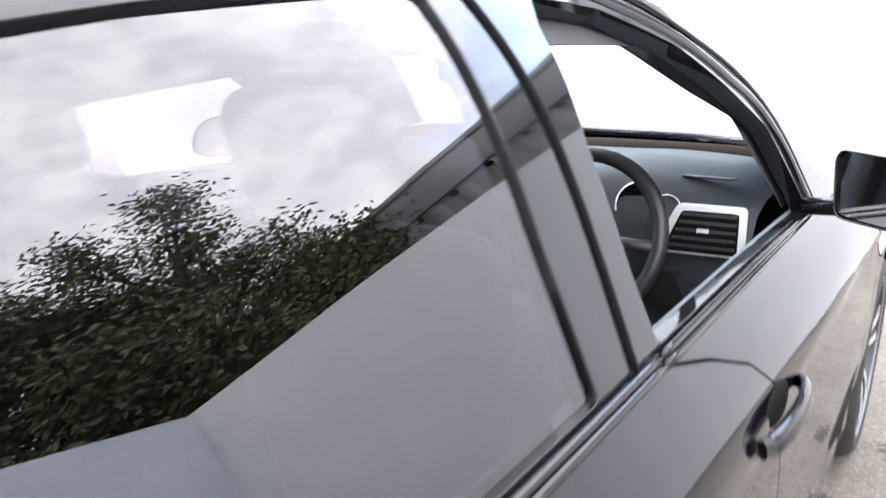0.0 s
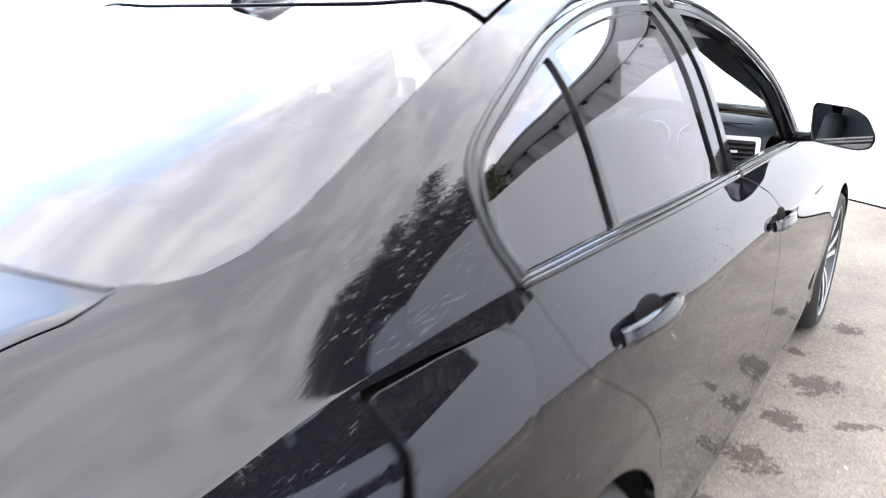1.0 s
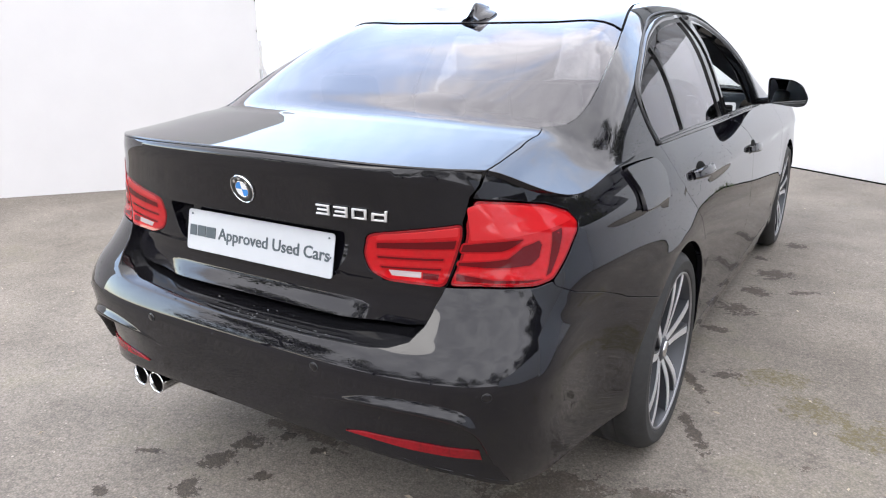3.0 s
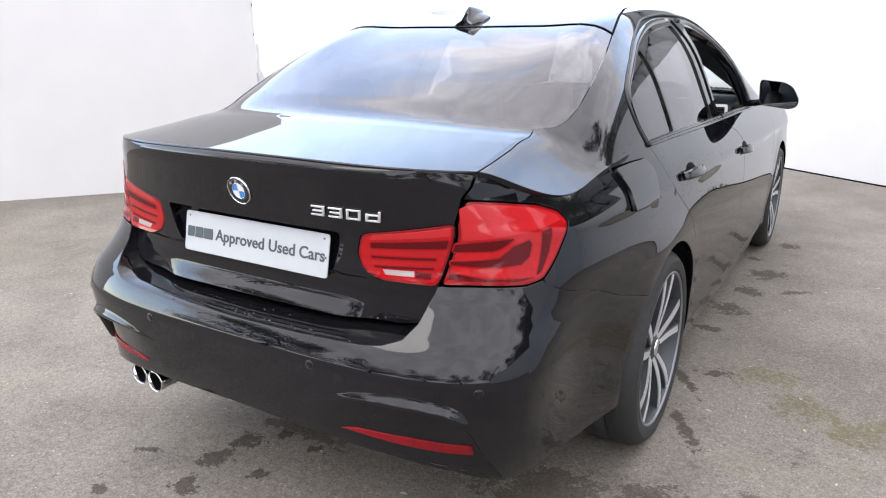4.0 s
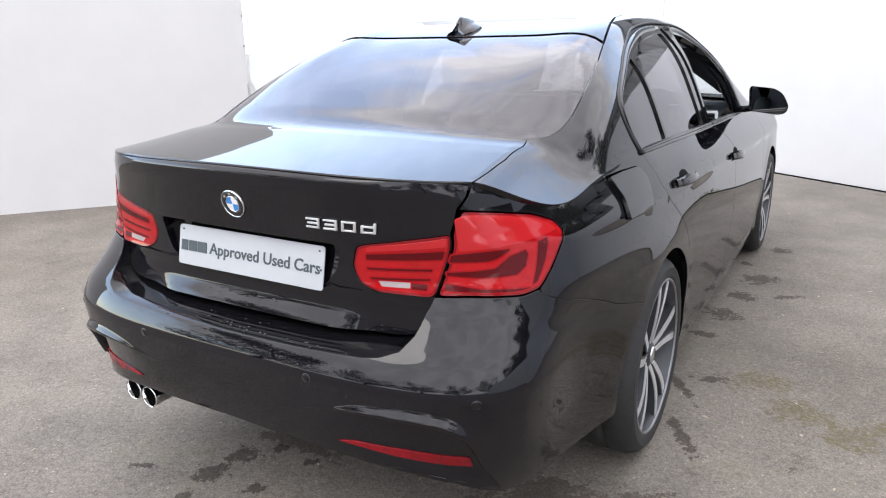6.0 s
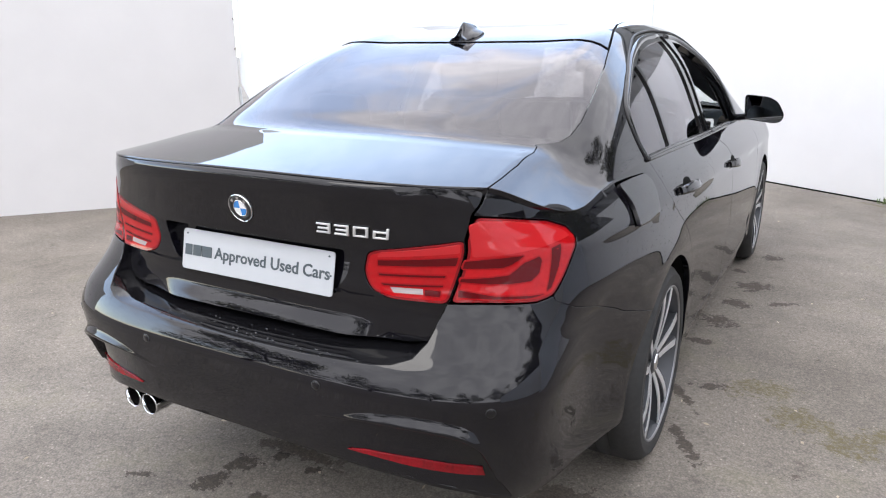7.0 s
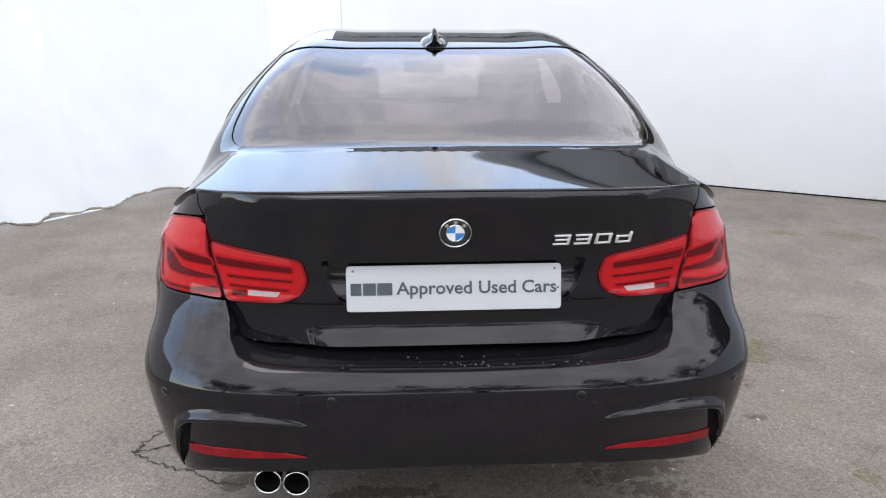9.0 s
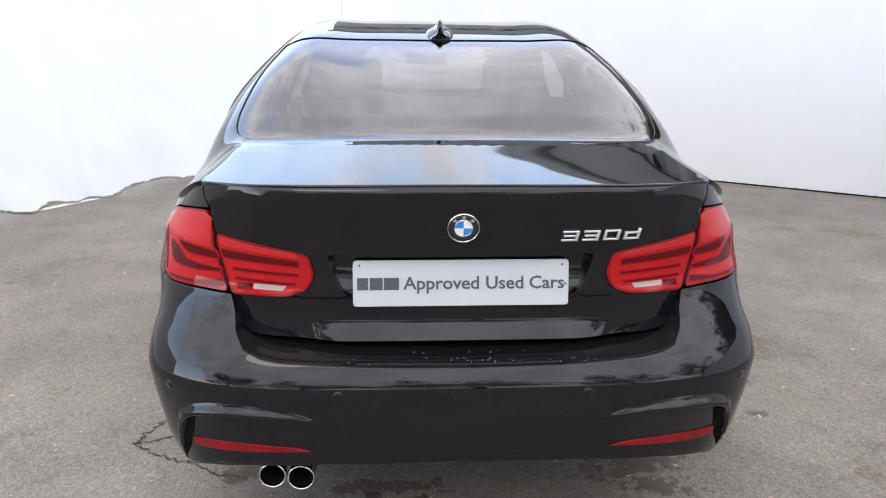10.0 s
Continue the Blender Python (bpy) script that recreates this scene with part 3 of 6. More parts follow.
def sheet_point(f, h):
    """A place on the hanging sheet: f runs along it, h up it. Its first lower corner is pulled away from the wall."""
    t = (SHEET_B - SHEET_A).normalized()
    n = Vector((t.y, -t.x))
    g = f + (1 - f) ** 2 * 0.085 * max(0.0, 1 - h / 0.46) ** 0.8
    p = SHEET_A.lerp(SHEET_B, g)
    loose = (1 - h) ** 1.6
    sag = 0.13 * loose * math.sin(math.pi * min(f * 1.15, 1)) ** 0.7
    fold = 0.05 * math.sin(f * 19 + 1.8 * math.sin(h * 2.2 + f * 4)) * (0.35 + 0.9 * loose)
    fold += 0.10 * math.exp(-(((f - 0.22 - 0.05 * h) / 0.035) ** 2)) * (0.5 + 0.5 * loose)
    fold += 0.035 * noise.noise(Vector((f * 6, h * 1.5, 1.7))) * (0.4 + loose) + 0.03 * noise.noise(Vector((f * 11 + h * 3, h * 7, 4.2))) * (0.2 + 1.2 * loose)
    fold += 0.012 * abs(noise.noise(Vector((f * 30 + h * 9, h * 18, 2.2)))) * (1 - f)
    q = p + n * (0.02 + sag + fold)
    z = GROUND + 2.30 * h + (1 - h) ** 3 * 0.055 * (0.55 + noise.noise(Vector((f * 14, 0.3, 0.0)))) + 0.004
    return Vector((q.x, q.y, max(z, GROUND + 0.004)))


def build_sheet():
    """The plastic sheet between the two walls, folded and loose at the foot, with a dirty hem."""
    nu, nv = 170, 70
    grid = [[sheet_point(i / nu, j / nv) for i in range(nu + 1)] for j in range(nv + 1)]
    V = [tuple(p) for row in grid for p in row]
    F = [(j * (nu + 1) + i, j * (nu + 1) + i + 1, (j + 1) * (nu + 1) + i + 1, (j + 1) * (nu + 1) + i) for j in range(nv) for i in range(nu)]
    sheet = mesh_part("plastic_sheet", V, F, SHEET_WHITE, None)
    tagged(sheet, "creased white plastic sheet hung between the walls", "sheet")
    HEM = material("muddy_hem", (0.30, 0.26, 0.20), 0.9, grain=0.5, grain_scale=12)
    rng = random.Random(12)
    hem = [sheet_point(0.01 + 0.98 * i / 90, 0.0) + Vector((rng.gauss(0, 0.010), rng.gauss(0, 0.010), 0.002)) for i in range(91)]
    part("hem", tube_bm(hem, 0.011, 6), HEM, sheet, "muddy rolled hem")
    POST = material("grey_post", (0.30, 0.31, 0.31), 0.5, 0.4, grain=0.2, grain_scale=20)
    post = part("post", tube_bm([(-3.585, 3.735, GROUND), (-3.60, 3.72, 0.45), (-3.615, 3.70, 1.02)], 0.014, 8), POST, None)
    tagged(post, "thin grey metal post at the wall's end", "post")


build_sheet()


# ---- the car ----
car = empty("car")
tagged(car, "glossy black four-door saloon car with wet spots and open fuel flap", "car")


def mirrored(poly):
    """A symmetric outline from its right half, which runs from the middle bottom to the middle top."""
    return [tuple(p) for p in poly] + [(-p[0], p[1]) for p in reversed(poly) if abs(p[0]) > 1e-6]


def upper_mirrored(poly):
    return [tuple(p) for p in poly] + [(p[0], 2 * ARC - p[1]) for p in reversed(poly) if abs(p[1] - ARC) > 1e-6]


def arc_uv(yc, a0, a1, r, n=24):
    """Points of a wheel arch on the side surface, angles from the rearward level up and over."""
    out = []
    for i in range(n + 1):
        a = radians(a0 + (a1 - a0) * i / n)
        y, z = yc - r * math.cos(a), HUB_Z + r * math.sin(a)
        out.append((u_of_y(y, z), z))
    return out


def yz(points):
    return [(u_of_y(y, z), z) for y, z in points]


LAMP_OUT = [(0.537, 0.762), (0.605, 0.765), (0.74, 0.762), (0.79, 0.772), (0.847, 0.815), (0.903, 0.862), (0.938, 0.889), (0.925, 0.914), (0.859, 0.936), (0.751, 0.950), (0.664, 0.957), (0.612, 0.910)]
LAMP_IN = [(0.600, 0.904), (0.498, 0.888), (0.385, 0.868), (0.361, 0.860), (0.345, 0.815), (0.350, 0.790), (0.362, 0.772), (0.40, 0.758), (0.527, 0.758)]
lid_shift = curve_value([(0.60, 0.085), (0.645, 0.066), (0.665, 0.0575), (0.69, 0.050), (0.72, 0.030), (0.75, 0.012), (0.775, 0.0), (0.80, 0.0)])
lid_side_shift = curve_value([(0.60, 0.115), (0.645, 0.090), (0.665, 0.072), (0.69, 0.051), (0.72, 0.030), (0.75, 0.012), (0.775, 0.0), (0.80, 0.0)])
recess_shift = curve_value([(0.66, 0.001), (0.74, 0.002), (0.755, 0.010), (0.80, 0.027), (0.845, 0.036), (0.87, 0.04)])
insert_shift = curve_value([(0.28, 0.0), (0.36, 0.004), (0.46, 0.014), (0.56, 0.020), (0.75, 0.021)])


def lid_surface(uv):
    P = side_surface(uv)
    side = smoothstep((np.abs(uv[:, 0]) - 0.27) / 0.12)
    P[:, 1] += lid_shift(uv[:, 1]) * (1 - side) + lid_side_shift(uv[:, 1]) * side
    return P


def recess_surface(uv):
    P = lid_surface(uv)
    P[:, 1] += recess_shift(uv[:, 1])
    return P


def insert_surface(uv):
    P = side_surface(uv)
    low = np.interp(np.abs(uv[:, 0]), [0.0, 0.34, 0.47, 0.60, 0.735], [0.364, 0.358, 0.348, 0.322, 0.272])
    deep = insert_shift(np.abs(uv[:, 0])) * smoothstep((uv[:, 1] - low + 0.002) / 0.075)
    P[:, 1] += deep
    P[:, 0] *= 1 - 0.6 * deep
    return P


def on_side(u, z, lift=0.0):
    """A place on the side surface, its outward normal and a matrix with x along u, y up, z outward."""
    uv = np.array([[u, z]])
    p, n = side_surface(uv)[0], surface_normals(side_surface, uv)[0]
    up = Vector((0, 0, 1))
    n = Vector(n)
    x = up.cross(n).normalized()
    y = n.cross(x).normalized()
    m = Matrix((x, y, n)).transposed().to_4x4()
    m.translation = Vector(p) + n * lift
    return m


def rear_body():
    top = [(u, lip_z(u)) for u in np.linspace(0.0, 0.725, 16)]
    right = [(0, 0.648), (0.30, 0.648), (0.43, 0.650), (0.478, 0.658), (0.500, 0.68), (0.512, 0.72), (0.531, 0.760), (0.605, 0.908), (0.656, 0.963), (0.694, 0.988), top[-1]]
    lid_poly = mirrored(right + [p for p in top[::-1][1:]])
    recess = mirrored([(0.0, 0.752), (0.24, 0.752), (0.266, 0.760), (0.296, 0.80), (0.318, 0.862), (0.0, 0.862)])
    lamps = [round_poly(LAMP_IN, 0.012), round_poly([(-u, z) for u, z in LAMP_IN], 0.012)]
    lid = panel("boot_lid", lid_surface, lid_poly, PAINT, car, "black boot lid", holes=[round_poly(recess, 0.012)] + lamps, step=0.02, depth=0.045, gap=0.003)
    panel("plate_recess", recess_surface, mirrored([(0.0, 0.745), (0.275, 0.745), (0.33, 0.87), (0.0, 0.87)]), PAINT, lid, step=0.02, depth=0.002)
    # bumper
    low = [(0, 0.364), (0.34, 0.358), (0.47, 0.348), (0.60, 0.322), (0.735, 0.272), (1.0, 0.255), (1.2, 0.258)]
    arch = arc_uv(WHEEL_REAR, -8, 47, ARCH_R)
    seam = [(1.30, 0.652), (1.05, 0.700), (0.90, 0.727), (0.845, 0.742), (0.80, 0.757), (0.790, 0.7665)]
    under = [(0.74, 0.758), (0.605, 0.760), (0.530, 0.757), (0.514, 0.72), (0.502, 0.68), (0.480, 0.650), (0.44, 0.634), (0.40, 0.628), (0.232, 0.621), (0, 0.618)]
    bump_poly = mirrored(low + arch + seam + under)
    hole = [(0.30, 0.462), (0.40, 0.501), (0.47, 0.508), (0.54, 0.507), (0.600, 0.494), (0.632, 0.466), (0.668, 0.40), (0.728, 0.285), (0.60, 0.330), (0.47, 0.355), (0.34, 0.366), (0.28, 0.41)]
    hole_r = round_poly(hole, 0.012)
    hole_l = [(-u, z) for u, z in hole_r]
    bumper = panel("rear_bumper", side_surface, bump_poly, PAINT, car, "black rear bumper", holes=[hole_r, hole_l], step=0.02, depth=0.045, gap=0.0012, roll=0.0029)
    grown = [(0.27, 0.47), (0.39, 0.512), (0.55, 0.517), (0.61, 0.505), (0.65, 0.47), (0.68, 0.41), (0.742, 0.265), (0.60, 0.320), (0.47, 0.346), (0.34, 0.356), (0.25, 0.39)]
    for side in (1, -1):
        g = [(side * u, z) for u, z in grown]
        panel("bumper_insert", insert_surface, g, PAINT, bumper, step=0.02, depth=0.004)
        r = [(side * u, z) for u, z in [(0.348, 0.402), (0.39, 0.409), (0.50, 0.405), (0.645, 0.391), (0.650, 0.366), (0.50, 0.384), (0.40, 0.397)]]
        panel("reflector", insert_surface, r, REFLECTOR_RED, bumper, "red reflector strip", step=0.015, depth=0.004, lift=0.004)
    # the brow over each insert, running down into the corner fang
    for side in (1, -1):
        line = spline([(0.27, 0.478), (0.33, 0.490), (0.40, 0.502), (0.47, 0.508), (0.54, 0.506), (0.600, 0.494), (0.636, 0.469), (0.660, 0.434), (0.69, 0.36)], 5)
        t = np.gradient(line, axis=0)
        t /= np.linalg.norm(t, axis=1, keepdims=True)
        across = np.stack([-t[:, 1], t[:, 0]], 1)
        V, F, k = [], [], 0
        ring = ((0.022, -0.0005), (0.017, 0.0015), (0.010, 0.007), (0.004, 0.013), (-0.001, 0.0155), (-0.006, 0.0135), (-0.011, 0.006), (-0.012, -0.012))
        for i in range(len(line)):
            f = i / (len(line) - 1)
            grow = float(smoothstep(np.array(f / 0.45))) * (1 - 0.75 * float(smoothstep(np.array((f - 0.62) / 0.38))))
            for w, out in ring:
                uv = (line[i] + across[i] * w * (0.35 + 0.65 * grow)).reshape(1, 2)
                uv[0, 0] *= side
                P = side_surface(uv)[0] + surface_normals(side_surface, uv)[0] * (out * grow if out > 0 else out)
                V.append(tuple(P))
        n = len(ring)
        for i in range(len(line) - 1):
            for j in range(n - 1):
                a = i * n + j
                F.append((a, a + 1, a + n + 1, a + n) if side < 0 else (a, a + n, a + n + 1, a + 1))
        mesh_part("bumper_brow", V, F, PAINT, bumper)
    # the loading edge: the bumper's top turned in under the lid
    edge = under[2:]
    edge = edge + [(-u, z) for u, z in edge[::-1][1:]]
    path = []
    for (u0, z0), (u1, z1) in zip(edge, edge[1:]):
        k = max(1, int(abs(u1 - u0) / 0.02))
        path += [(u0 + (u1 - u0) * i / k, z0 + (z1 - z0) * i / k) for i in range(k)]
    path.append(edge[-1])
    V, F = [], []
    for u, z in path:
        P = side_surface(np.array([[u, z]]))[0]
        f = min(1.0, max(0.0, (0.70 - z) / 0.08))
        for dy, dz in ((0.001, -0.001), (0.010, 0.004 * f), (0.05, 0.007 * f), (0.10, 0.010 * f), (0.18, 0.012 * f)):
            V.append((P[0] * (1 - 0.10 * dy), P[1] + dy, P[2] + dz))
    for i in range(len(path) - 1):
        for k in range(4):
            c = i * 5 + k
            F.append((c, c + 1, c + 6, c + 5))
    mesh_part("loading_edge", V, F, GLOSS_BLACK, bumper)
    # parking sensors
    for u, z in ((-0.662, 0.552), (-0.28, 0.560), (0.28, 0.560), (0.662, 0.552)):
        m = on_side(u, z, 0.0)
        ring = lathe([(0.0, 0.0012), (0.0098, 0.0012), (0.0104, 0.0004), (0.0104, -0.003)], 28)
        ring.transform(m @ Matrix.Rotation(-math.pi / 2, 4, "Y"))
        bmesh.ops.recalc_face_normals(ring, faces=ring.faces[:])
        sensor = part("parking_sensor", ring, PAINT, bumper)
        rim = lathe([(0.0106, 0.0008), (0.0118, 0.0008), (0.0118, -0.002)], 28)
        rim.transform(m @ Matrix.Rotation(-math.pi / 2, 4, "Y"))
        part("sensor_ring", rim, DARK_PLASTIC, bumper)
    for side in (False, True):
        panel("rear_lamp", side_surface, round_poly(LAMP_OUT, 0.014), LAMP_RIM, car, "red rear lamp", step=0.016, depth=0.03, gap=0.001, mirror=side)
        panel("boot_lamp", side_surface, round_poly(LAMP_IN, 0.014), LAMP_RIM, car, "red lamp set in the boot lid", step=0.016, depth=0.03, gap=0.001, mirror=side)
    return lid, bumper


lid, bumper = rear_body()
DLO = [(0.905, 0.0), (0.868, 0.12), (0.866, 0.22), (0.885, 0.29), (0.93, 0.335), (1.03, 0.370), (1.15, 0.398), (1.25, 0.425), (1.40, 0.458), (1.55, 0.483), (1.8, 0.493), (2.1, 0.497), (2.4, 0.490), (2.62, 0.435), (2.853, 0.325), (3.02, 0.0)]


def side_body(mir):
    seam_rd = [(0.985, 0.995), (1.00, 0.95), (1.03, 0.89), (1.071, 0.846), (1.16, 0.79), (1.25, 0.727), (1.33, 0.63), (1.385, 0.52), (1.415, 0.40), (1.42, 0.262)]
    seam_fd = [(2.05, 0.979), (2.17, 0.945), (2.27, 0.905), (2.34, 0.85), (2.36, 0.75), (2.345, 0.55), (2.335, 0.41), (2.33, 0.262)]
    seam_ff = [(3.36, 0.945), (3.42, 0.85), (3.44, 0.7), (3.44, 0.45), (3.43, 0.262)]
    # quarter panel below the belt
    lipc = [(u, lip_z(u)) for u in np.linspace(1.345, 0.732, 14)]
    belt = yz([(y, float(belt_z(y))) for y in np.linspace(0.985, 0.66, 10)])
    around = [(0.700, 0.988), (0.662, 0.963), (0.751, 0.955), (0.861, 0.941), (0.930, 0.918), (0.944, 0.889), (0.908, 0.858), (0.851, 0.811), (0.795, 0.769)]
    bseam = [(0.80, 0.757), (0.845, 0.744), (0.90, 0.729), (1.05, 0.702), (1.30, 0.654)]
    arch = arc_uv(WHEEL_REAR, 47.5, 188, ARCH_R)
    low = yz([(1.42, 0.262)])
    poly = lipc + around + bseam + arch + low + yz(seam_rd[::-1][1:]) + belt[1:]
    flap = [(1.386, 0.968), (1.50, 0.9705), (1.615, 0.968), (1.648, 0.945), (1.64, 0.91), (1.575, 0.846), (1.46, 0.845), (1.351, 0.852), (1.362, 0.875), (1.39, 0.906)]
    holes = [] if mir else [round_poly(flap, 0.012)]
    quarter = panel("rear_quarter_panel", side_surface, poly, PAINT, car, holes=holes, step=0.022, depth=0.02, gap=0.0, mirror=mir)
    # bodywork above the belt, from the tail over the pillars to the windscreen
    glass_edge = [(0.477, 0.480), (0.498, 0.456), (0.528, 0.440), (0.574, 0.429), (0.65, 0.427), (0.85, 0.445), (1.05, 0.465), (1.195, 0.484)]
    outer = [(0.036, 0.0), (0.036, 0.20), (0.036, 0.35), (0.036, 0.448), (0.12, 0.443), (0.255, 0.438), (0.40, 0.450), (0.462, 0.470)]
    rail = [(1.212, 0.486), (1.4, 0.518), (1.6, 0.546), (2.1, 0.575), (2.5, 0.565), (2.74, 0.54)]
    apillar = [(2.95, 0.47), (3.2, 0.40), (3.45, 0.30), (3.55, 0.0)]
    poly = outer + glass_edge + rail + apillar + DLO[::-1]
    panel("bodyside_frame", upper_surface, poly, PAINT, car, step=0.022, depth=0.02, mirror=mir)
    # doors below the belt
    doors = []
    for name, front, back in (("rear_door", seam_fd, seam_rd), ("front_door", seam_ff, seam_fd)):
        beltline = yz([(y, float(belt_z(y)) - 0.001) for y in np.linspace(back[0][0], front[0][0], 20)])
        poly = yz(back[::-1]) + beltline[1:-1] + yz(front)
        doors.append(panel(name, side_surface, poly, PAINT, car, "black " + name.replace("_", " "), step=0.025, depth=0.03, gap=0.0025, mirror=mir))
    fender = yz(seam_ff[::-1]) + yz([(y, float(belt_z(y))) for y in np.linspace(3.37, 4.5, 14)]) + yz([(4.56, 0.7), (4.58, 0.5), (4.56, 0.26), (4.25, 0.25)]) + arc_uv(WHEEL_FRONT, 188, -8, ARCH_R)
    panel("front_wing", side_surface, fender, PAINT, car, step=0.03, depth=0.02, gap=0.002, mirror=mir)
    sill = yz([(1.40, 0.18), (1.405, 0.258), (3.45, 0.258), (3.46, 0.18)])
    panel("side_sill", side_surface, sill, PAINT, car, step=0.03, depth=0.10, mirror=mir)
    # window surround and panes
    rear_pane = [(1.306, 0.022), (1.300, 0.25), (1.308, 0.402), (1.45, 0.424), (1.62, 0.440), (1.80, 0.448), (1.925, 0.450), (1.912, 0.34), (1.905, 0.2), (1.912, 0.022)]
    quarter_pane = [(0.93, 0.022), (0.896, 0.12), (0.90, 0.21), (0.925, 0.275), (0.985, 0.325), (1.10, 0.353), (1.20, 0.380), (1.283, 0.399), (1.284, 0.022)]
    opening = [(2.065, 0.022), (2.058, 0.12), (2.062, 0.28), (2.10, 0.41), (2.14, 0.450), (2.32, 0.443), (2.53, 0.398), (2.66, 0.342), (2.82, 0.262), (2.93, 0.022)]
    ring = [(u + 0.004 * (1 if u < 1 else 0), v - 0.0035) if v > 0.01 else (u + (0.006 if u < 1 else -0.008), 0.004) for u, v in DLO]
    panes = [round_poly(p, 0.012) for p in (rear_pane, quarter_pane, opening)]
    surround = panel("window_surround", upper_surface, ring, GLOSS_BLACK, car, "gloss black window surround", holes=panes, step=0.02, depth=0.03, lift=-0.003, mirror=mir)
    panel("window_pane", upper_surface, panes[0], TINTED, doors[0], "dark tinted door window", step=0.04, depth=0.004, lift=-0.010, mirror=mir)
    panel("window_pane", upper_surface, panes[1], TINTED, doors[0], "dark tinted quarter window", step=0.04, depth=0.004, lift=-0.010, mirror=mir)
    if mir:
        panel("window_pane", upper_surface, panes[2], CLEAR, doors[1], "clear door window", step=0.04, depth=0.004, lift=-0.010, mirror=mir)
    return quarter, doors, surround


right_quarter, right_doors, right_surround = side_body(False)
left_quarter, left_doors, left_surround = side_body(True)


def top_body():
    deck = [(0.036, ARC), (0.036, 0.80), (0.036, 0.60), (0.036, 0.453), (0.12, 0.446), (0.255, 0.441), (0.40, 0.453), (0.468, 0.474), (0.466, 0.60), (0.457, 0.779), (0.427, ARC)]
    panel("boot_lid_top", upper_surface, upper_mirrored(deck), PAINT, lid, step=0.022, depth=0.02, gap=0.0012)
    glass = [(0.432, ARC), (0.462, 0.779), (0.472, 0.60), (0.478, 0.484), (0.500, 0.459), (0.530, 0.443), (0.575, 0.432), (0.65, 0.430), (0.85, 0.448), (1.05, 0.468), (1.193, 0.487), (1.190, 0.65), (1.185, 0.80), (1.182, ARC)]
    panel("rear_window", upper_surface, upper_mirrored(glass), TINTED, car, "heated rear window, tinted", step=0.03, depth=0.004, lift=-0.004, gap=0.001)
    roof = [(1.190, ARC), (1.194, 0.80), (1.200, 0.65), (1.205, 0.492), (1.4, 0.524), (1.6, 0.552), (2.1, 0.581), (2.5, 0.571), (2.58, 0.564), (2.62, 0.65), (2.64, ARC)]
    panel("roof", upper_surface, upper_mirrored(roof), PAINT, car, "black roof skin", step=0.03, depth=0.02, gap=0.0015)
    screen = [(2.655, ARC), (2.635, 0.65), (2.60, 0.574), (2.76, 0.55), (2.95, 0.478), (3.2, 0.408), (3.45, 0.34), (3.52, 0.42), (3.58, 0.65), (3.6, ARC)]
    panel("windscreen", upper_surface, upper_mirrored(screen), CLEAR, car, "clear windscreen", step=0.05, depth=0.004, lift=-0.003)
    hood = [(3.61, ARC), (3.59, 0.65), (3.53, 0.41), (3.46, 0.30), (3.55, 0.05), (3.9, 0.03), (4.4, 0.03), (4.6, 0.2), (4.61, ARC)]
    panel("bonnet", upper_surface, upper_mirrored(hood), PAINT, car, "black bonnet", step=0.04, depth=0.02)


top_body()


def lid_lip():
    """The rolled rear edge of the boot lid."""
    q = np.linspace(0.462, 2 * ARC - 0.462, 61)
    P = upper_surface(np.stack([np.full(61, 0.036), q], 1))
    part("lid_lip", tube_bm([(p[0], p[1] + 0.0035, p[2] - 0.0030) for p in P], 0.0042, 10), PAINT, lid)


lid_lip()


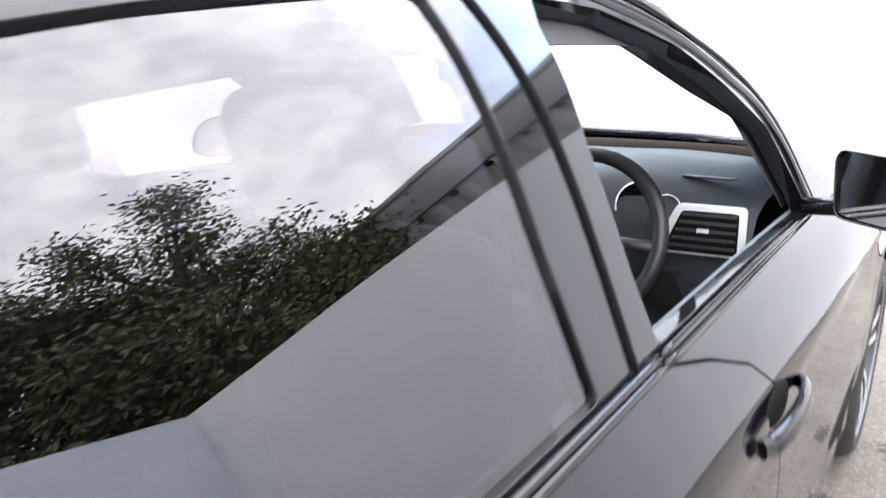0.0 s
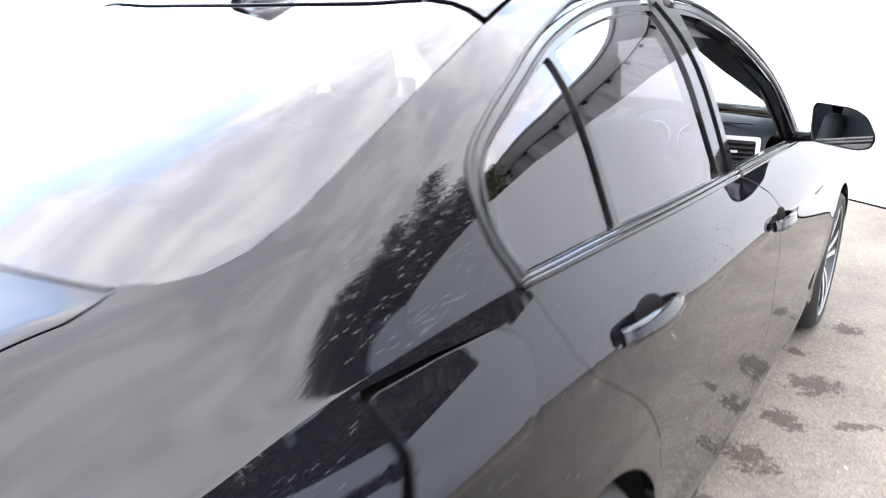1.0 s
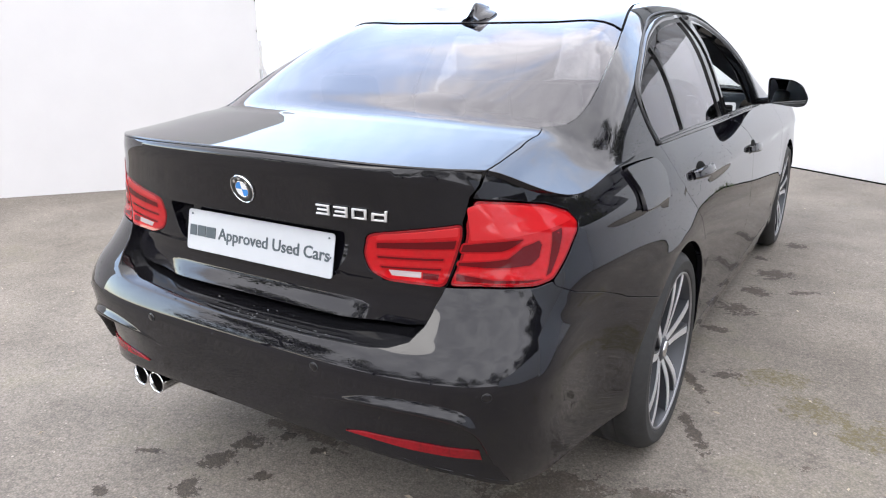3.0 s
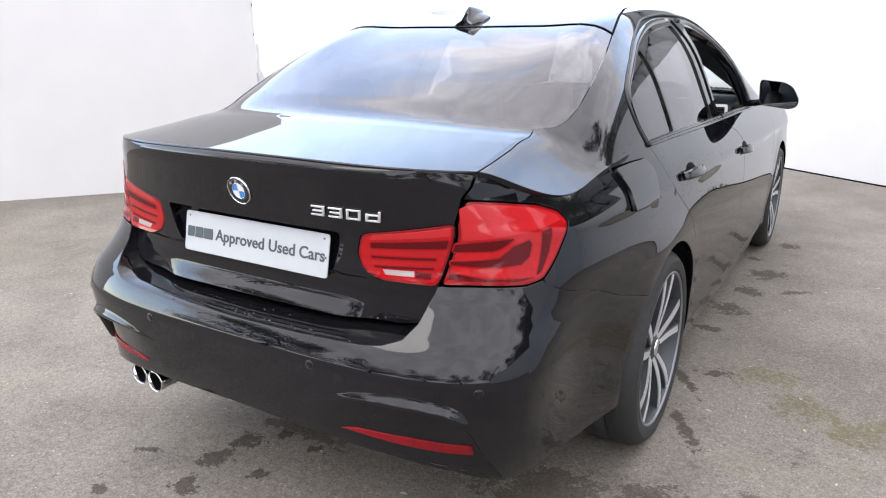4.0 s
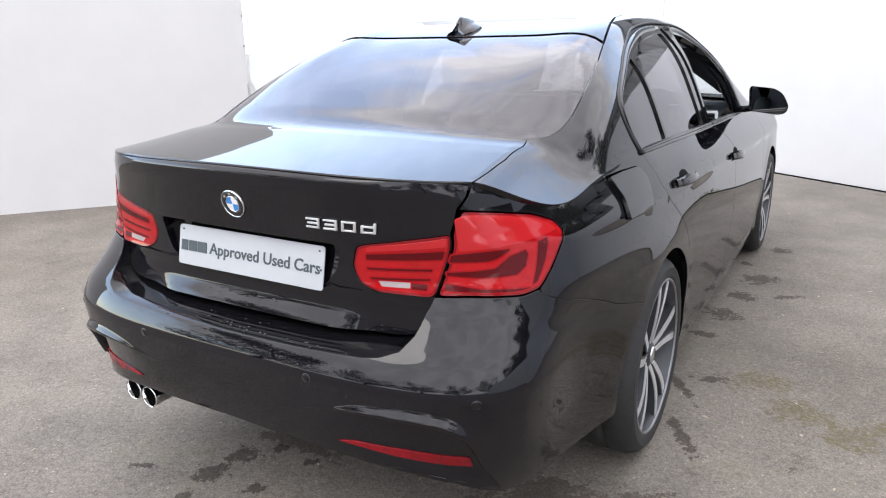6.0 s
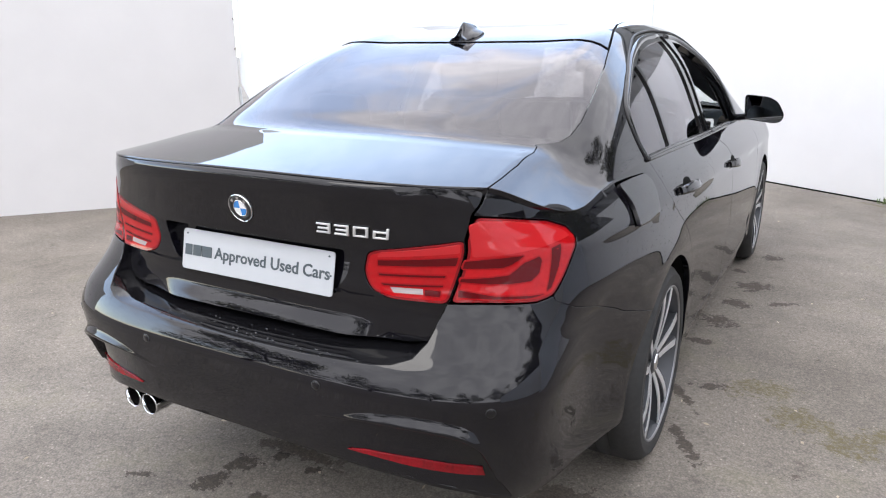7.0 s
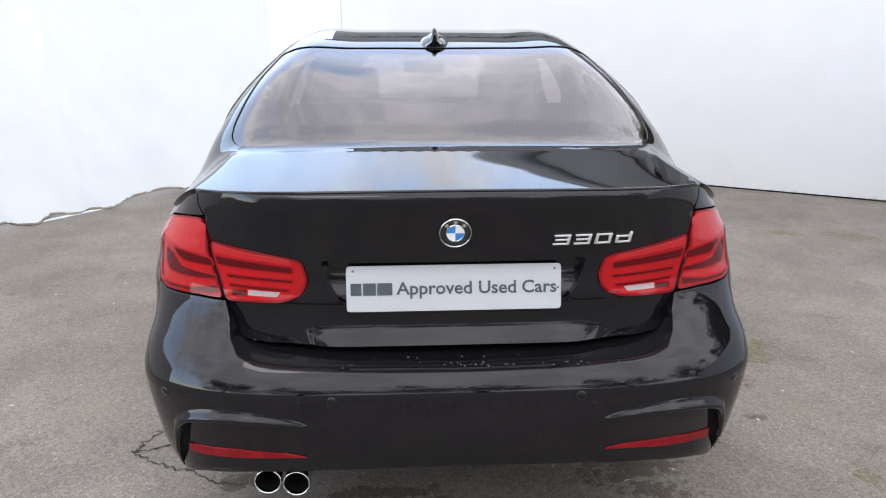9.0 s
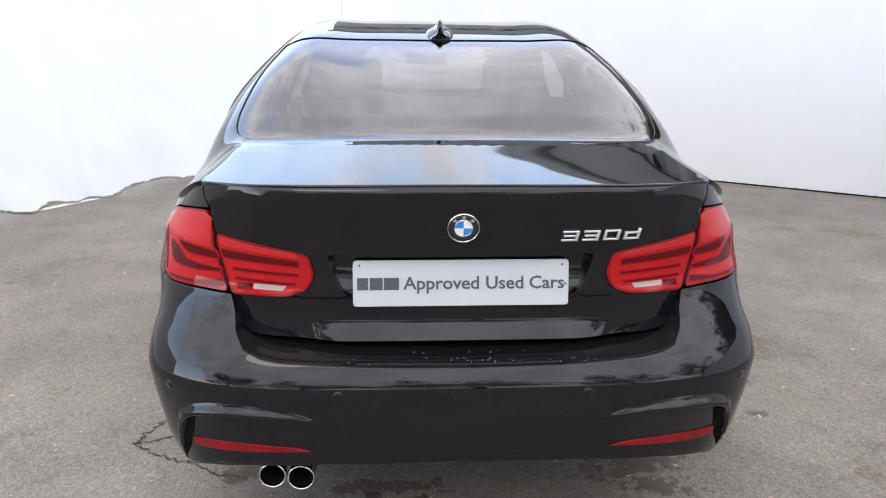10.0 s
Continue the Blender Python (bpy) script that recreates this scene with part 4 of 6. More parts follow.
def build_wheel(name, at, side):
    hub = empty(name, at)
    hub.parent = car
    hub["label"] = "two-tone alloy wheel with black tyre"
    w = 0.112
    tyre = lathe([(0.252, -w), (0.30, -w - 0.006), (TYRE_R - 0.012, -w + 0.012), (TYRE_R - 0.001, -w + 0.035), (TYRE_R, -0.03), (TYRE_R - 0.007, -0.028), (TYRE_R - 0.007, -0.022), (TYRE_R, -0.02), (TYRE_R, 0.02), (TYRE_R - 0.007, 0.022), (TYRE_R - 0.007, 0.028), (TYRE_R, 0.03), (TYRE_R - 0.001, w - 0.035), (TYRE_R - 0.012, w - 0.012), (0.303, w + 0.006), (0.298, w + 0.0075), (0.295, w + 0.006), (0.276, w + 0.008), (0.263, w + 0.002), (0.259, w - 0.01)], 72)
    part("tyre", tyre, RUBBER, hub)
    lip = lathe([(0.2635, w - 0.006), (0.2630, w + 0.003), (0.2580, w + 0.0045), (0.2555, w - 0.002)], 72)
    part("rim_lip", lip, ALLOY_GREY, hub)
    part("rim_barrel", lathe([(0.2555, w - 0.002), (0.249, w - 0.02), (0.236, w - 0.055), (0.227, -w), (0.249, -w - 0.004)], 72), ALLOY_DARK, hub)
    part("brake_disc", lathe([(0.02, 0.0), (0.165, 0.0), (0.165, -0.02), (0.02, -0.02)], 48), ALLOY_GREY, hub)
    part("brake_caliper", box_bm((0.07, 0.10, 0.17), (0.0, 0.13, 0.02), 0.02), ALLOY_DARK, hub)
    part("wheel_centre", lathe([(0.0, w - 0.018), (0.030, w - 0.018), (0.036, w - 0.022), (0.062, w - 0.035), (0.066, w - 0.06)], 40), ALLOY_DARK, hub)
    part("hub_cap", lathe([(0.0, w - 0.013), (0.024, w - 0.013), (0.028, w - 0.016), (0.029, w - 0.022)], 32), CHROME, hub)
    for k in range(5):
        for s in (-1, 1):
            for name_, grow, mat, x0, x1 in (("spoke", 1.0, ALLOY_DARK, -0.040, -0.0015), ("spoke_face", 0.74, ALLOY, -0.004, 0.0)):
                bm = bmesh.new()
                a0 = radians(72 * k + 8)
                rings = []
                for i in range(11):
                    t = i / 10
                    r = 0.038 + (0.2535 - 0.038) * t
                    off = s * (0.010 + 0.040 * t**1.35) + 0.010 * math.sin(t * math.pi)
                    wd = (0.0125 + 0.0060 * t) * grow
                    shift = 0.0 if grow == 1.0 else s * (0.0035 + 0.0015 * t)
                    x = w - 0.026 + 0.022 * math.sin(t * 1.9)
                    c, sn = math.cos(a0), math.sin(a0)

                    def vert(o, dx):
                        return bm.verts.new((x + dx, r * c - o * sn, r * sn + o * c))
                    lo, hi = off + shift - wd, off + shift + wd
                    rings.append([vert(lo - (0.004 if grow == 1.0 else 0), x0), vert(lo, x1), vert(hi, x1), vert(hi + (0.004 if grow == 1.0 else 0), x0)])
                for p, q in zip(rings, rings[1:]):
                    for i in range(4):
                        bm.faces.new((p[i], p[(i + 1) % 4], q[(i + 1) % 4], q[i]))
                bmesh.ops.recalc_face_normals(bm, faces=bm.faces[:])
                o = part(name_, bm, mat, hub)
                for f in o.data.polygons:
                    f.use_smooth = False
    if side < 0:
        hub.rotation_euler = (0, 0, math.pi)
    return hub


for yc in (WHEEL_REAR, WHEEL_FRONT):
    for side in (1, -1):
        build_wheel("wheel", (side * (0.755 if yc < 2 else 0.765), yc, HUB_Z), side)


def plate():
    # tilted plate on the recess
    top, bot = Vector((0, 0.085, 0.845)), Vector((0, 0.064, 0.736))
    up = (top - bot).normalized()
    nrm = Vector((0, -up.z, up.y))
    m = Matrix((Vector((1, 0, 0)), up, -nrm * -1)).transposed().to_4x4()
    m.translation = (top + bot) / 2
    bm = bmesh.new()
    pts = round_poly([(-0.26, -0.0555), (0.26, -0.0555), (0.26, 0.0555), (-0.26, 0.0555)], 0.01)
    f = bm.faces.new([bm.verts.new((p[0], p[1], 0)) for p in pts])
    r = bmesh.ops.extrude_face_region(bm, geom=[f])
    bmesh.ops.translate(bm, verts=[v for v in r["geom"] if isinstance(v, bmesh.types.BMVert)], vec=(0, 0, 0.003))
    bmesh.ops.recalc_face_normals(bm, faces=bm.faces[:])
    ob = part("show_plate", bm, PLATE_WHITE, car, "white display plate with grey lettering")
    for p in ob.data.polygons:
        p.use_smooth = False
    ob.matrix_world = m
    return ob


plate()


# ---- details of the car ----
def flat_shape(name, pts, thick, mat, parent, label="", m=None, bevel=0.0, holes=()):
    """A plate cut to an outline (x, y), its back on z = 0."""
    bm = bmesh.new()
    vs = [bm.verts.new((p[0], p[1], 0)) for p in pts]
    f = bm.faces.new(vs)
    r = bmesh.ops.extrude_face_region(bm, geom=[f])
    top = [v for v in r["geom"] if isinstance(v, bmesh.types.BMVert)]
    bmesh.ops.translate(bm, verts=top, vec=(0, 0, thick))
    bmesh.ops.recalc_face_normals(bm, faces=bm.faces[:])
    if bevel:
        es = [e for e in bm.edges if all(abs(v.co.z - thick) < 1e-6 for v in e.verts)]
        bmesh.ops.bevel(bm, geom=es, offset=bevel, segments=2, affect="EDGES")
    ob = part(name, bm, mat, parent, label)
    for p in ob.data.polygons:
        p.use_smooth = False
    if m is not None:
        ob.matrix_world = m
    return ob


def lettering(name, text, height, stretch, thick, mat, parent, m, label="", bold=0.0, align="CENTER"):
    """Raised letters in the built-in font."""
    cu = bpy.data.curves.new(name, "FONT")
    cu.body, cu.size, cu.extrude, cu.offset = text, height * 1.37, thick / 2, bold
    cu.bevel_depth = 0.0003 if name == "model_figure" else 0.0
    cu.align_x, cu.align_y = align, "CENTER"
    cu.resolution_u = 3
    cu.shear = 0.12 if name == "model_figure" else 0.0
    tmp = bpy.data.objects.new(name, cu)
    scene.collection.objects.link(tmp)
    me = bpy.data.meshes.new_from_object(tmp.evaluated_get(bpy.context.evaluated_depsgraph_get()))
    bpy.data.objects.remove(tmp)
    me.transform(Matrix.Diagonal((stretch, 1, 1, 1)))
    me.materials.clear()
    me.materials.append(mat)
    ob = new(name, me)
    ob.parent = parent
    ob.matrix_world = m
    if label:
        ob["label"] = label
    return ob


BADGE_CHROME = material("satin_chrome", (0.78, 0.79, 0.80), 0.32, 0.75)
BLUE = material("badge_blue", (0.03, 0.22, 0.62), 0.2, 0.0, 0.8)
WHITE = material("badge_white", (0.75, 0.77, 0.78), 0.2, 0.0, 0.8)
LAMP_CLEAR = material("clear_lamp", (0.30, 0.25, 0.25), 0.2, 0.0, 1.0)
MIRROR_GLASS = material("mirror_glass", (0.82, 0.84, 0.86), 0.02, 1.0)
CARD = material("door_card_grey", (0.11, 0.13, 0.145), 0.8, grain=0.08, grain_scale=120, bump=0.15)
HEADLINER = material("dark_headliner", (0.045, 0.042, 0.045), 0.9, grain=0.15, grain_scale=200)


def badge():
    m = on_side(0.0, 0.936, 0.0)
    def ring(name, r0, r1, h, mat, label=""):
        bm = lathe([(r0, 0.0), (r0, h), (r1, h), (r1, 0.0)], 48)
        bm.transform(Matrix.Rotation(-math.pi / 2, 4, "Y"))
        bmesh.ops.recalc_face_normals(bm, faces=bm.faces[:])
        o = part(name, bm, mat, b, label)
        return o
    b = empty("badge")
    b.parent = lid
    b["label"] = "round badge with blue and white quarters"
    ring("badge_rim", 0.0358, 0.0375, 0.0055, CHROME)
    ring("badge_ring", 0.0215, 0.0350, 0.0045, DARK_PLASTIC)
    ring("badge_inner_rim", 0.0205, 0.0222, 0.0052, CHROME)
    for k in range(4):
        pts = [(0, 0)] + [(0.0208 * math.cos(radians(90 * k + 90 * i / 8)), 0.0208 * math.sin(radians(90 * k + 90 * i / 8))) for i in range(9)]
        flat_shape("badge_quarter", pts, 0.0046, BLUE if k % 2 else WHITE, b)
    for a in (135, 90, 45):
        c, s = 0.0285 * math.cos(radians(a)), 0.0285 * math.sin(radians(a))
        o = flat_shape("badge_mark", [(-0.0042, -0.0035), (0.0042, -0.0035), (0.0042, 0.0035), (-0.0042, 0.0035)], 0.005, CHROME, b)
        o.matrix_basis = pose(c, s, 0, 0, 0, a - 90)
    b.matrix_world = m


badge()


def model_badge():
    """Broad square-cut chrome figures, leaning a little."""
    w, h, k = 0.040, 0.0270, 0.0050
    bars = {
        "3": ((0, h - k, w, h), (0.004, (h - k) / 2, w, (h + k) / 2), (0, 0, w, k), (w - 0.0072, 0, w, h)),
        "0": ((0, h - k, w, h), (0, 0, w, k), (0, 0, 0.0072, h), (w - 0.0072, 0, w, h)),
        "d": ((0, (h - k) * 0.66, w, (h - k) * 0.66 + k), (0, 0, w, k), (0, 0, 0.0072, h * 0.75), (w - 0.0072, 0, w, h * 1.02)),
    }
    for ch, x in zip("330d", (0.250, 0.300, 0.350, 0.401)):
        bm = bmesh.new()
        for n, (x0, y0, x1, y1) in enumerate(bars[ch]):
            b = box_bm((x1 - x0, y1 - y0, 0.004 + 0.0003 * n), ((x0 + x1) / 2 - w / 2, (y0 + y1) / 2 - h / 2, 0.002), 0.0012, 2)
            tmp = bpy.data.meshes.new("bar")
            b.to_mesh(tmp)
            b.free()
            bm.from_mesh(tmp)
            bpy.data.meshes.remove(tmp)
        for v in bm.verts:
            v.co.x += 0.14 * v.co.y
        z = 0.913
        ob = part("model_figure", bm, BADGE_CHROME, lid, "chrome model figure")
        ob.matrix_world = on_side(u_of_x(x, z), z, 0.0015)


model_badge()


def split_letters(word):
    """Each letter of a word as a part of its own."""
    me, home, m, mat = word.data, word.parent, word.matrix_world.copy(), word.data.materials[0]
    bm = bmesh.new()
    bm.from_mesh(me)
    bpy.data.objects.remove(word)
    left = set(bm.verts)
    while left:
        group, todo = set(), [left.pop()]
        while todo:
            v = todo.pop()
            group.add(v)
            for e in v.link_edges:
                o = e.other_vert(v)
                if o in left:
                    left.discard(o)
                    todo.append(o)
        vs = sorted(group, key=lambda v: v.index)
        at = {v: i for i, v in enumerate(vs)}
        faces = [[at[v] for v in f.verts] for f in bm.faces if f.verts[0] in group]
        ob = mesh_part("plate_letter", [v.co for v in vs], faces, mat, home, smooth=False)
        ob.matrix_world = m
    bm.free()


def plate_writing():
    plate_ob = bpy.data.objects["show_plate"]
    m = plate_ob.matrix_world.copy()
    front = m @ pose(0, 0, 0.0036)
    for word, x in (("Approved", -0.0435), ("Used", 0.1085), ("Cars", 0.2105)):
        split_letters(lettering("plate_letter", word, 0.0318, 1.04, 0.0012, TEXT_GREY, plate_ob, front @ pose(x - 0.004, -0.0015, 0), bold=0.0007))
    for x0, x1 in ((-0.250, -0.224), (-0.220, -0.189), (-0.186, -0.150)):
        flat_shape("plate_bar", [(x0, -0.0160), (x1, -0.0160), (x1, 0.0135), (x0, 0.0135)], 0.001, TEXT_GREY, plate_ob, m=front @ pose(0, 0, 0))
    for x, y in ((-0.244, 0.043), (0.244, 0.043), (0.252, -0.004)):
        o = flat_shape("screw", [(0.0028 * math.cos(a), 0.0028 * math.sin(a)) for a in np.linspace(0, 6.1, 10)], 0.0015, TEXT_GREY, plate_ob, m=front @ pose(x, y, 0))


plate_writing()


def grow_outline(poly, e, corner=0.004):
    """The outline moved outwards by e."""
    p = np.array(resample(round_poly(poly, corner), 0.008))
    if 0.5 * np.sum(p[:, 0] * np.roll(p[:, 1], -1) - np.roll(p[:, 0], -1) * p[:, 1]) < 0:
        p = p[::-1]
    t = np.roll(p, -1, 0) - np.roll(p, 1, 0)
    t /= np.maximum(np.linalg.norm(t, axis=1, keepdims=True), 1e-12)
    return [tuple(q) for q in p + e * np.stack([t[:, 1], -t[:, 0]], 1)]


def light_band(poly, parent, mir):
    """A dark light guide with a paler red margin, as its depth behind the lens shows it."""
    panel("light_guide", side_surface, grow_outline(poly, 0.0035), LAMP_MID, parent, "red light guide", step=0.012, depth=0.001, lift=0.0013, mirror=mir)
    panel("light_band", side_surface, poly, LAMP_DARK, parent, "dark red light guide", step=0.012, depth=0.001, lift=0.0018, mirror=mir)


def lamp_details():
    for mir in (False, True):
        lamps = [o for o in car.children if o.name.startswith("rear_lamp")]
        boots = [o for o in car.children if o.name.startswith("boot_lamp")]
        lamp, boot = lamps[1 if mir else 0], boots[1 if mir else 0]
        for field, home in ((LAMP_OUT, lamp), (LAMP_IN, boot)):
            panel("light_field", side_surface, grow_outline(field, -0.006, 0.016), LAMP_RED, home, "bright red field inside the lamp's rim", step=0.012, depth=0.001, lift=0.0008, mirror=mir)
        # upper sky reflection painted paler red, the pocket, and the dark lines between the light guides
        sky_tint = [(0.632, 0.940), (0.668, 0.949), (0.76, 0.942), (0.855, 0.927), (0.905, 0.908), (0.915, 0.895), (0.787, 0.882), (0.674, 0.872), (0.602, 0.868), (0.612, 0.895)]
        panel("sky_tint_strip", side_surface, round_poly(sky_tint, 0.006), LAMP_SKY_TINT, lamp, "paler red upper strip with the sky's reflection painted in", step=0.012, depth=0.001, lift=0.0014, mirror=mir)
        top = [(0.392, 0.864), (0.586, 0.896), (0.576, 0.877), (0.383, 0.853)]
        panel("sky_tint_strip", side_surface, round_poly(top, 0.004), LAMP_SKY_TINT, boot, "paler red upper strip with the sky's reflection painted in", step=0.012, depth=0.001, lift=0.0014, mirror=mir)
        light_band([(0.583, 0.857), (0.630, 0.862), (0.673, 0.865), (0.729, 0.868), (0.716, 0.861), (0.690, 0.849), (0.667, 0.843), (0.574, 0.841)], lamp, mir)
        eye = [(0.679, 0.825), (0.724, 0.851), (0.772, 0.862), (0.776, 0.853), (0.760, 0.825), (0.732, 0.809), (0.680, 0.806), (0.628, 0.806), (0.563, 0.810), (0.565, 0.816), (0.631, 0.820)]
        light_band(eye, lamp, mir)
        light_band([(0.819, 0.876), (0.858, 0.882), (0.826, 0.832), (0.786, 0.788), (0.770, 0.782), (0.785, 0.806), (0.803, 0.841)], lamp, mir)
        light_band([(0.556, 0.790), (0.576, 0.787), (0.634, 0.778), (0.72, 0.776), (0.762, 0.776), (0.72, 0.771), (0.633, 0.772), (0.553, 0.775)], lamp, mir)
        light_band([(0.384, 0.845), (0.460, 0.854), (0.570, 0.866), (0.560, 0.847), (0.460, 0.839), (0.382, 0.833)], boot, mir)
        light_band([(0.380, 0.813), (0.533, 0.822), (0.531, 0.8175), (0.381, 0.809)], boot, mir)
        light_band([(0.384, 0.790), (0.524, 0.799), (0.522, 0.795), (0.388, 0.7865)], boot, mir)
        light_band([(0.482, 0.786), (0.517, 0.785), (0.513, 0.772), (0.481, 0.773)], boot, mir)
        panel("reversing_lamp", side_surface, [(0.404, 0.784), (0.478, 0.787), (0.477, 0.774), (0.411, 0.772)], LAMP_CLEAR, boot, "clear reversing lamp", step=0.012, depth=0.001, lift=0.001, mirror=mir)


lamp_details()


def exhaust():
    for x, z in ((-0.467, 0.314), (-0.397, 0.306)):
        e = empty("exhaust_pipe", (x, 0.004, z))
        e.parent = car
        e["label"] = "chrome exhaust tailpipe"
        bm = lathe([(0.030, 0.20), (0.0325, 0.02), (0.0335, 0.004), (0.0322, 0.0), (0.0302, 0.003), (0.0292, 0.05)], 40)
        bm.transform(Matrix.Rotation(math.pi / 2, 4, "Z"))
        bmesh.ops.recalc_face_normals(bm, faces=bm.faces[:])
        part("tailpipe", bm, CHROME, e)
        bm = lathe([(0.0291, 0.012), (0.0285, 0.16), (0.0, 0.165)], 32)
        bm.transform(Matrix.Rotation(math.pi / 2, 4, "Z"))
        part("pipe_bore", bm, VOID_BLACK, e)
    bm = box_bm((0.20, 0.22, 0.06), (-0.43, 0.18, 0.35), 0.01)
    part("exhaust_box", bm, VOID_BLACK, car)


exhaust()


def shark_fin():
    """A low dome with a thin blade that rises to its peak at the back."""
    half = ((1.0, 0.0), (0.98, 0.10), (0.88, 0.20), (0.66, 0.30), (0.46, 0.38), (0.33, 0.48), (0.26, 0.64), (0.19, 0.82), (0.11, 0.95), (0.0, 1.0))
    outline = [(w, h) for w, h in half] + [(-w, h) for w, h in half[-2::-1]]
    V, F = [], []
    n, k = 18, len(outline)
    for i in range(n + 1):
        t = i / n
        y0 = 1.195 + 0.185 * t
        dome = math.sqrt(max(0.0, 1 - (2 * t - 0.85) ** 2 / 1.33))
        for w, h in outline:
            blade = max(0.0, (h - 0.37) / 0.63)
            rise = 0.026 * dome * min(h / 0.37, 1)
            rise += 0.046 * blade * max(0.0, 1 - t) ** 1.15 * min(1.0, 0.55 + 5 * t)
            y = y0 + 0.028 * blade * (1 - t)
            V.append((0.052 * dome * w, y, float(top_z(y)) - 0.003 + rise))
    for i in range(n):
        for j in range(k - 1):
            a = i * k + j
            F.append((a, a + 1, a + k + 1, a + k))
    F.append(tuple(range(k)))
    mesh_part("roof_aerial", V, F, PAINT, car, "black shark-fin roof aerial")


shark_fin()


def door_handle(door, y0, z0, y1, z1, mir):
    s = -1 if mir else 1
    n = 16
    h = empty("door_handle")
    h.parent = door
    h["label"] = "black pull handle"
    m0, m1 = on_side(u_of_y(y0, z0), z0), on_side(u_of_y(y1, z1), z1)
    a, b = m0.translation, m1.translation
    nrm = (m0.col[2].to_3d() + m1.col[2].to_3d()).normalized()
    along = (b - a).normalized()
    up = nrm.cross(along).normalized()
    if up.z < 0:
        up = -up
    # grip
    V, F = [], []
    for i in range(n + 1):
        t = i / n
        c = a.lerp(b, t) - up * 0.009 + nrm * (0.004 + 0.022 * math.sin(math.pi * min(max(t * 1.02, 0), 1)) ** 0.45)
        hh = 0.014 + 0.005 * math.sin(math.pi * t)
        tt = 0.0085
        for k in range(10):
            q = 2 * math.pi * k / 10
            p = c + up * (hh * math.copysign(abs(math.cos(q)) ** 0.7, math.cos(q))) + nrm * (tt * math.copysign(abs(math.sin(q)) ** 0.7, math.sin(q)))
            V.append((p.x * s, p.y, p.z))
    for i in range(n):
        for k in range(10):
            x = i * 10 + k
            y = i * 10 + (k + 1) % 10
            F.append((x, y, y + 10, x + 10) if s > 0 else (x, x + 10, y + 10, y))
    F += [tuple(range(10)), tuple(range(n * 10, n * 10 + 10))]
    mesh_part("grip", V, F, PAINT, h)
    # gloss black bar added where the grip's lower edge catches the sky
    st = []
    for i in range(3, n - 2):
        t = i / n
        c = a.lerp(b, t) + nrm * (0.0115 + 0.022 * math.sin(math.pi * t) ** 0.45) - up * 0.015
        st.append((c.x * s, c.y, c.z))
    part("grip_strip", tube_bm(st, 0.0018, 6), GLOSS_BLACK, h)
    # bowl behind the grip
    c = a.lerp(b, 0.52)
    bm = bmesh.new()
    bmesh.ops.create_uvsphere(bm, u_segments=24, v_segments=12, radius=1)
    mm = Matrix((along, up, nrm)).transposed().to_4x4()
    mm.translation = c + up * 0.003 - nrm * 0.0015
    bm.transform(mm @ Matrix.Diagonal((0.064, 0.026, 0.004, 1)))
    if mir:
        bm.transform(Matrix.Diagonal((-1, 1, 1, 1)))
        bmesh.ops.reverse_faces(bm, faces=bm.faces[:])
    part("handle_bowl", bm, VOID_BLACK, h)


for doors, mir in ((right_doors, False), (left_doors, True)):
    door_handle(doors[0], 1.155, 0.882, 1.405, 0.872, mir)
    door_handle(doors[1], 2.20, 0.835, 2.45, 0.822, mir)


def wing_mirror(mir):
    s = -1 if mir else 1
    h = empty("wing_mirror")
    h.parent = car
    h["label"] = "black door mirror"
    rings = []
    outline = round_poly([(0.842, 0.985), (0.990, 0.972), (1.026, 0.985), (1.034, 1.020), (1.000, 1.080), (0.955, 1.104), (0.842, 1.112), (0.834, 1.095)], 0.02, 4)
    outline = resample(outline, 0.014)
    cx, cz = outline.mean(0)
    bm = bmesh.new()
    for i, (d, f) in enumerate(((0.0, 0.955), (-0.004, 0.985), (0.004, 1.0), (0.03, 0.985), (0.06, 0.93), (0.085, 0.80), (0.105, 0.55), (0.112, 0.25))):
        rings.append([bm.verts.new((s * (cx + (x - cx) * f), 2.79 + d - 0.35 * (x - cx), cz + (z - cz) * f)) for x, z in outline])
    for p, q in zip(rings, rings[1:]):
        for i in range(len(p)):
            j = (i + 1) % len(p)
            bm.faces.new((p[i], p[j], q[j], q[i]))
    bm.faces.new(rings[-1])
    bmesh.ops.recalc_face_normals(bm, faces=bm.faces[:])
    part("mirror_housing", bm, PAINT, h)
    bm = bmesh.new()
    bm.faces.new([bm.verts.new((s * (cx + (x - cx) * 0.93), 2.797 - 0.35 * (x - cx), cz + (z - cz) * 0.93)) for x, z in outline])
    bmesh.ops.recalc_face_normals(bm, faces=bm.faces[:])
    bm.faces.ensure_lookup_table()
    if bm.faces[0].normal.y > 0:
        bmesh.ops.reverse_faces(bm, faces=bm.faces[:])
    g = part("mirror_glass", bm, MIRROR_GLASS, h, "mirror glass facing back")
    arm = tube_bm([(s * 0.785, 2.90, 0.985), (s * 0.825, 2.88, 0.992), (s * 0.87, 2.86, 1.0), (s * 0.92, 2.85, 1.01)], 0.018, 10)
    part("mirror_arm", arm, GLOSS_BLACK, h)


wing_mirror(False)
wing_mirror(True)


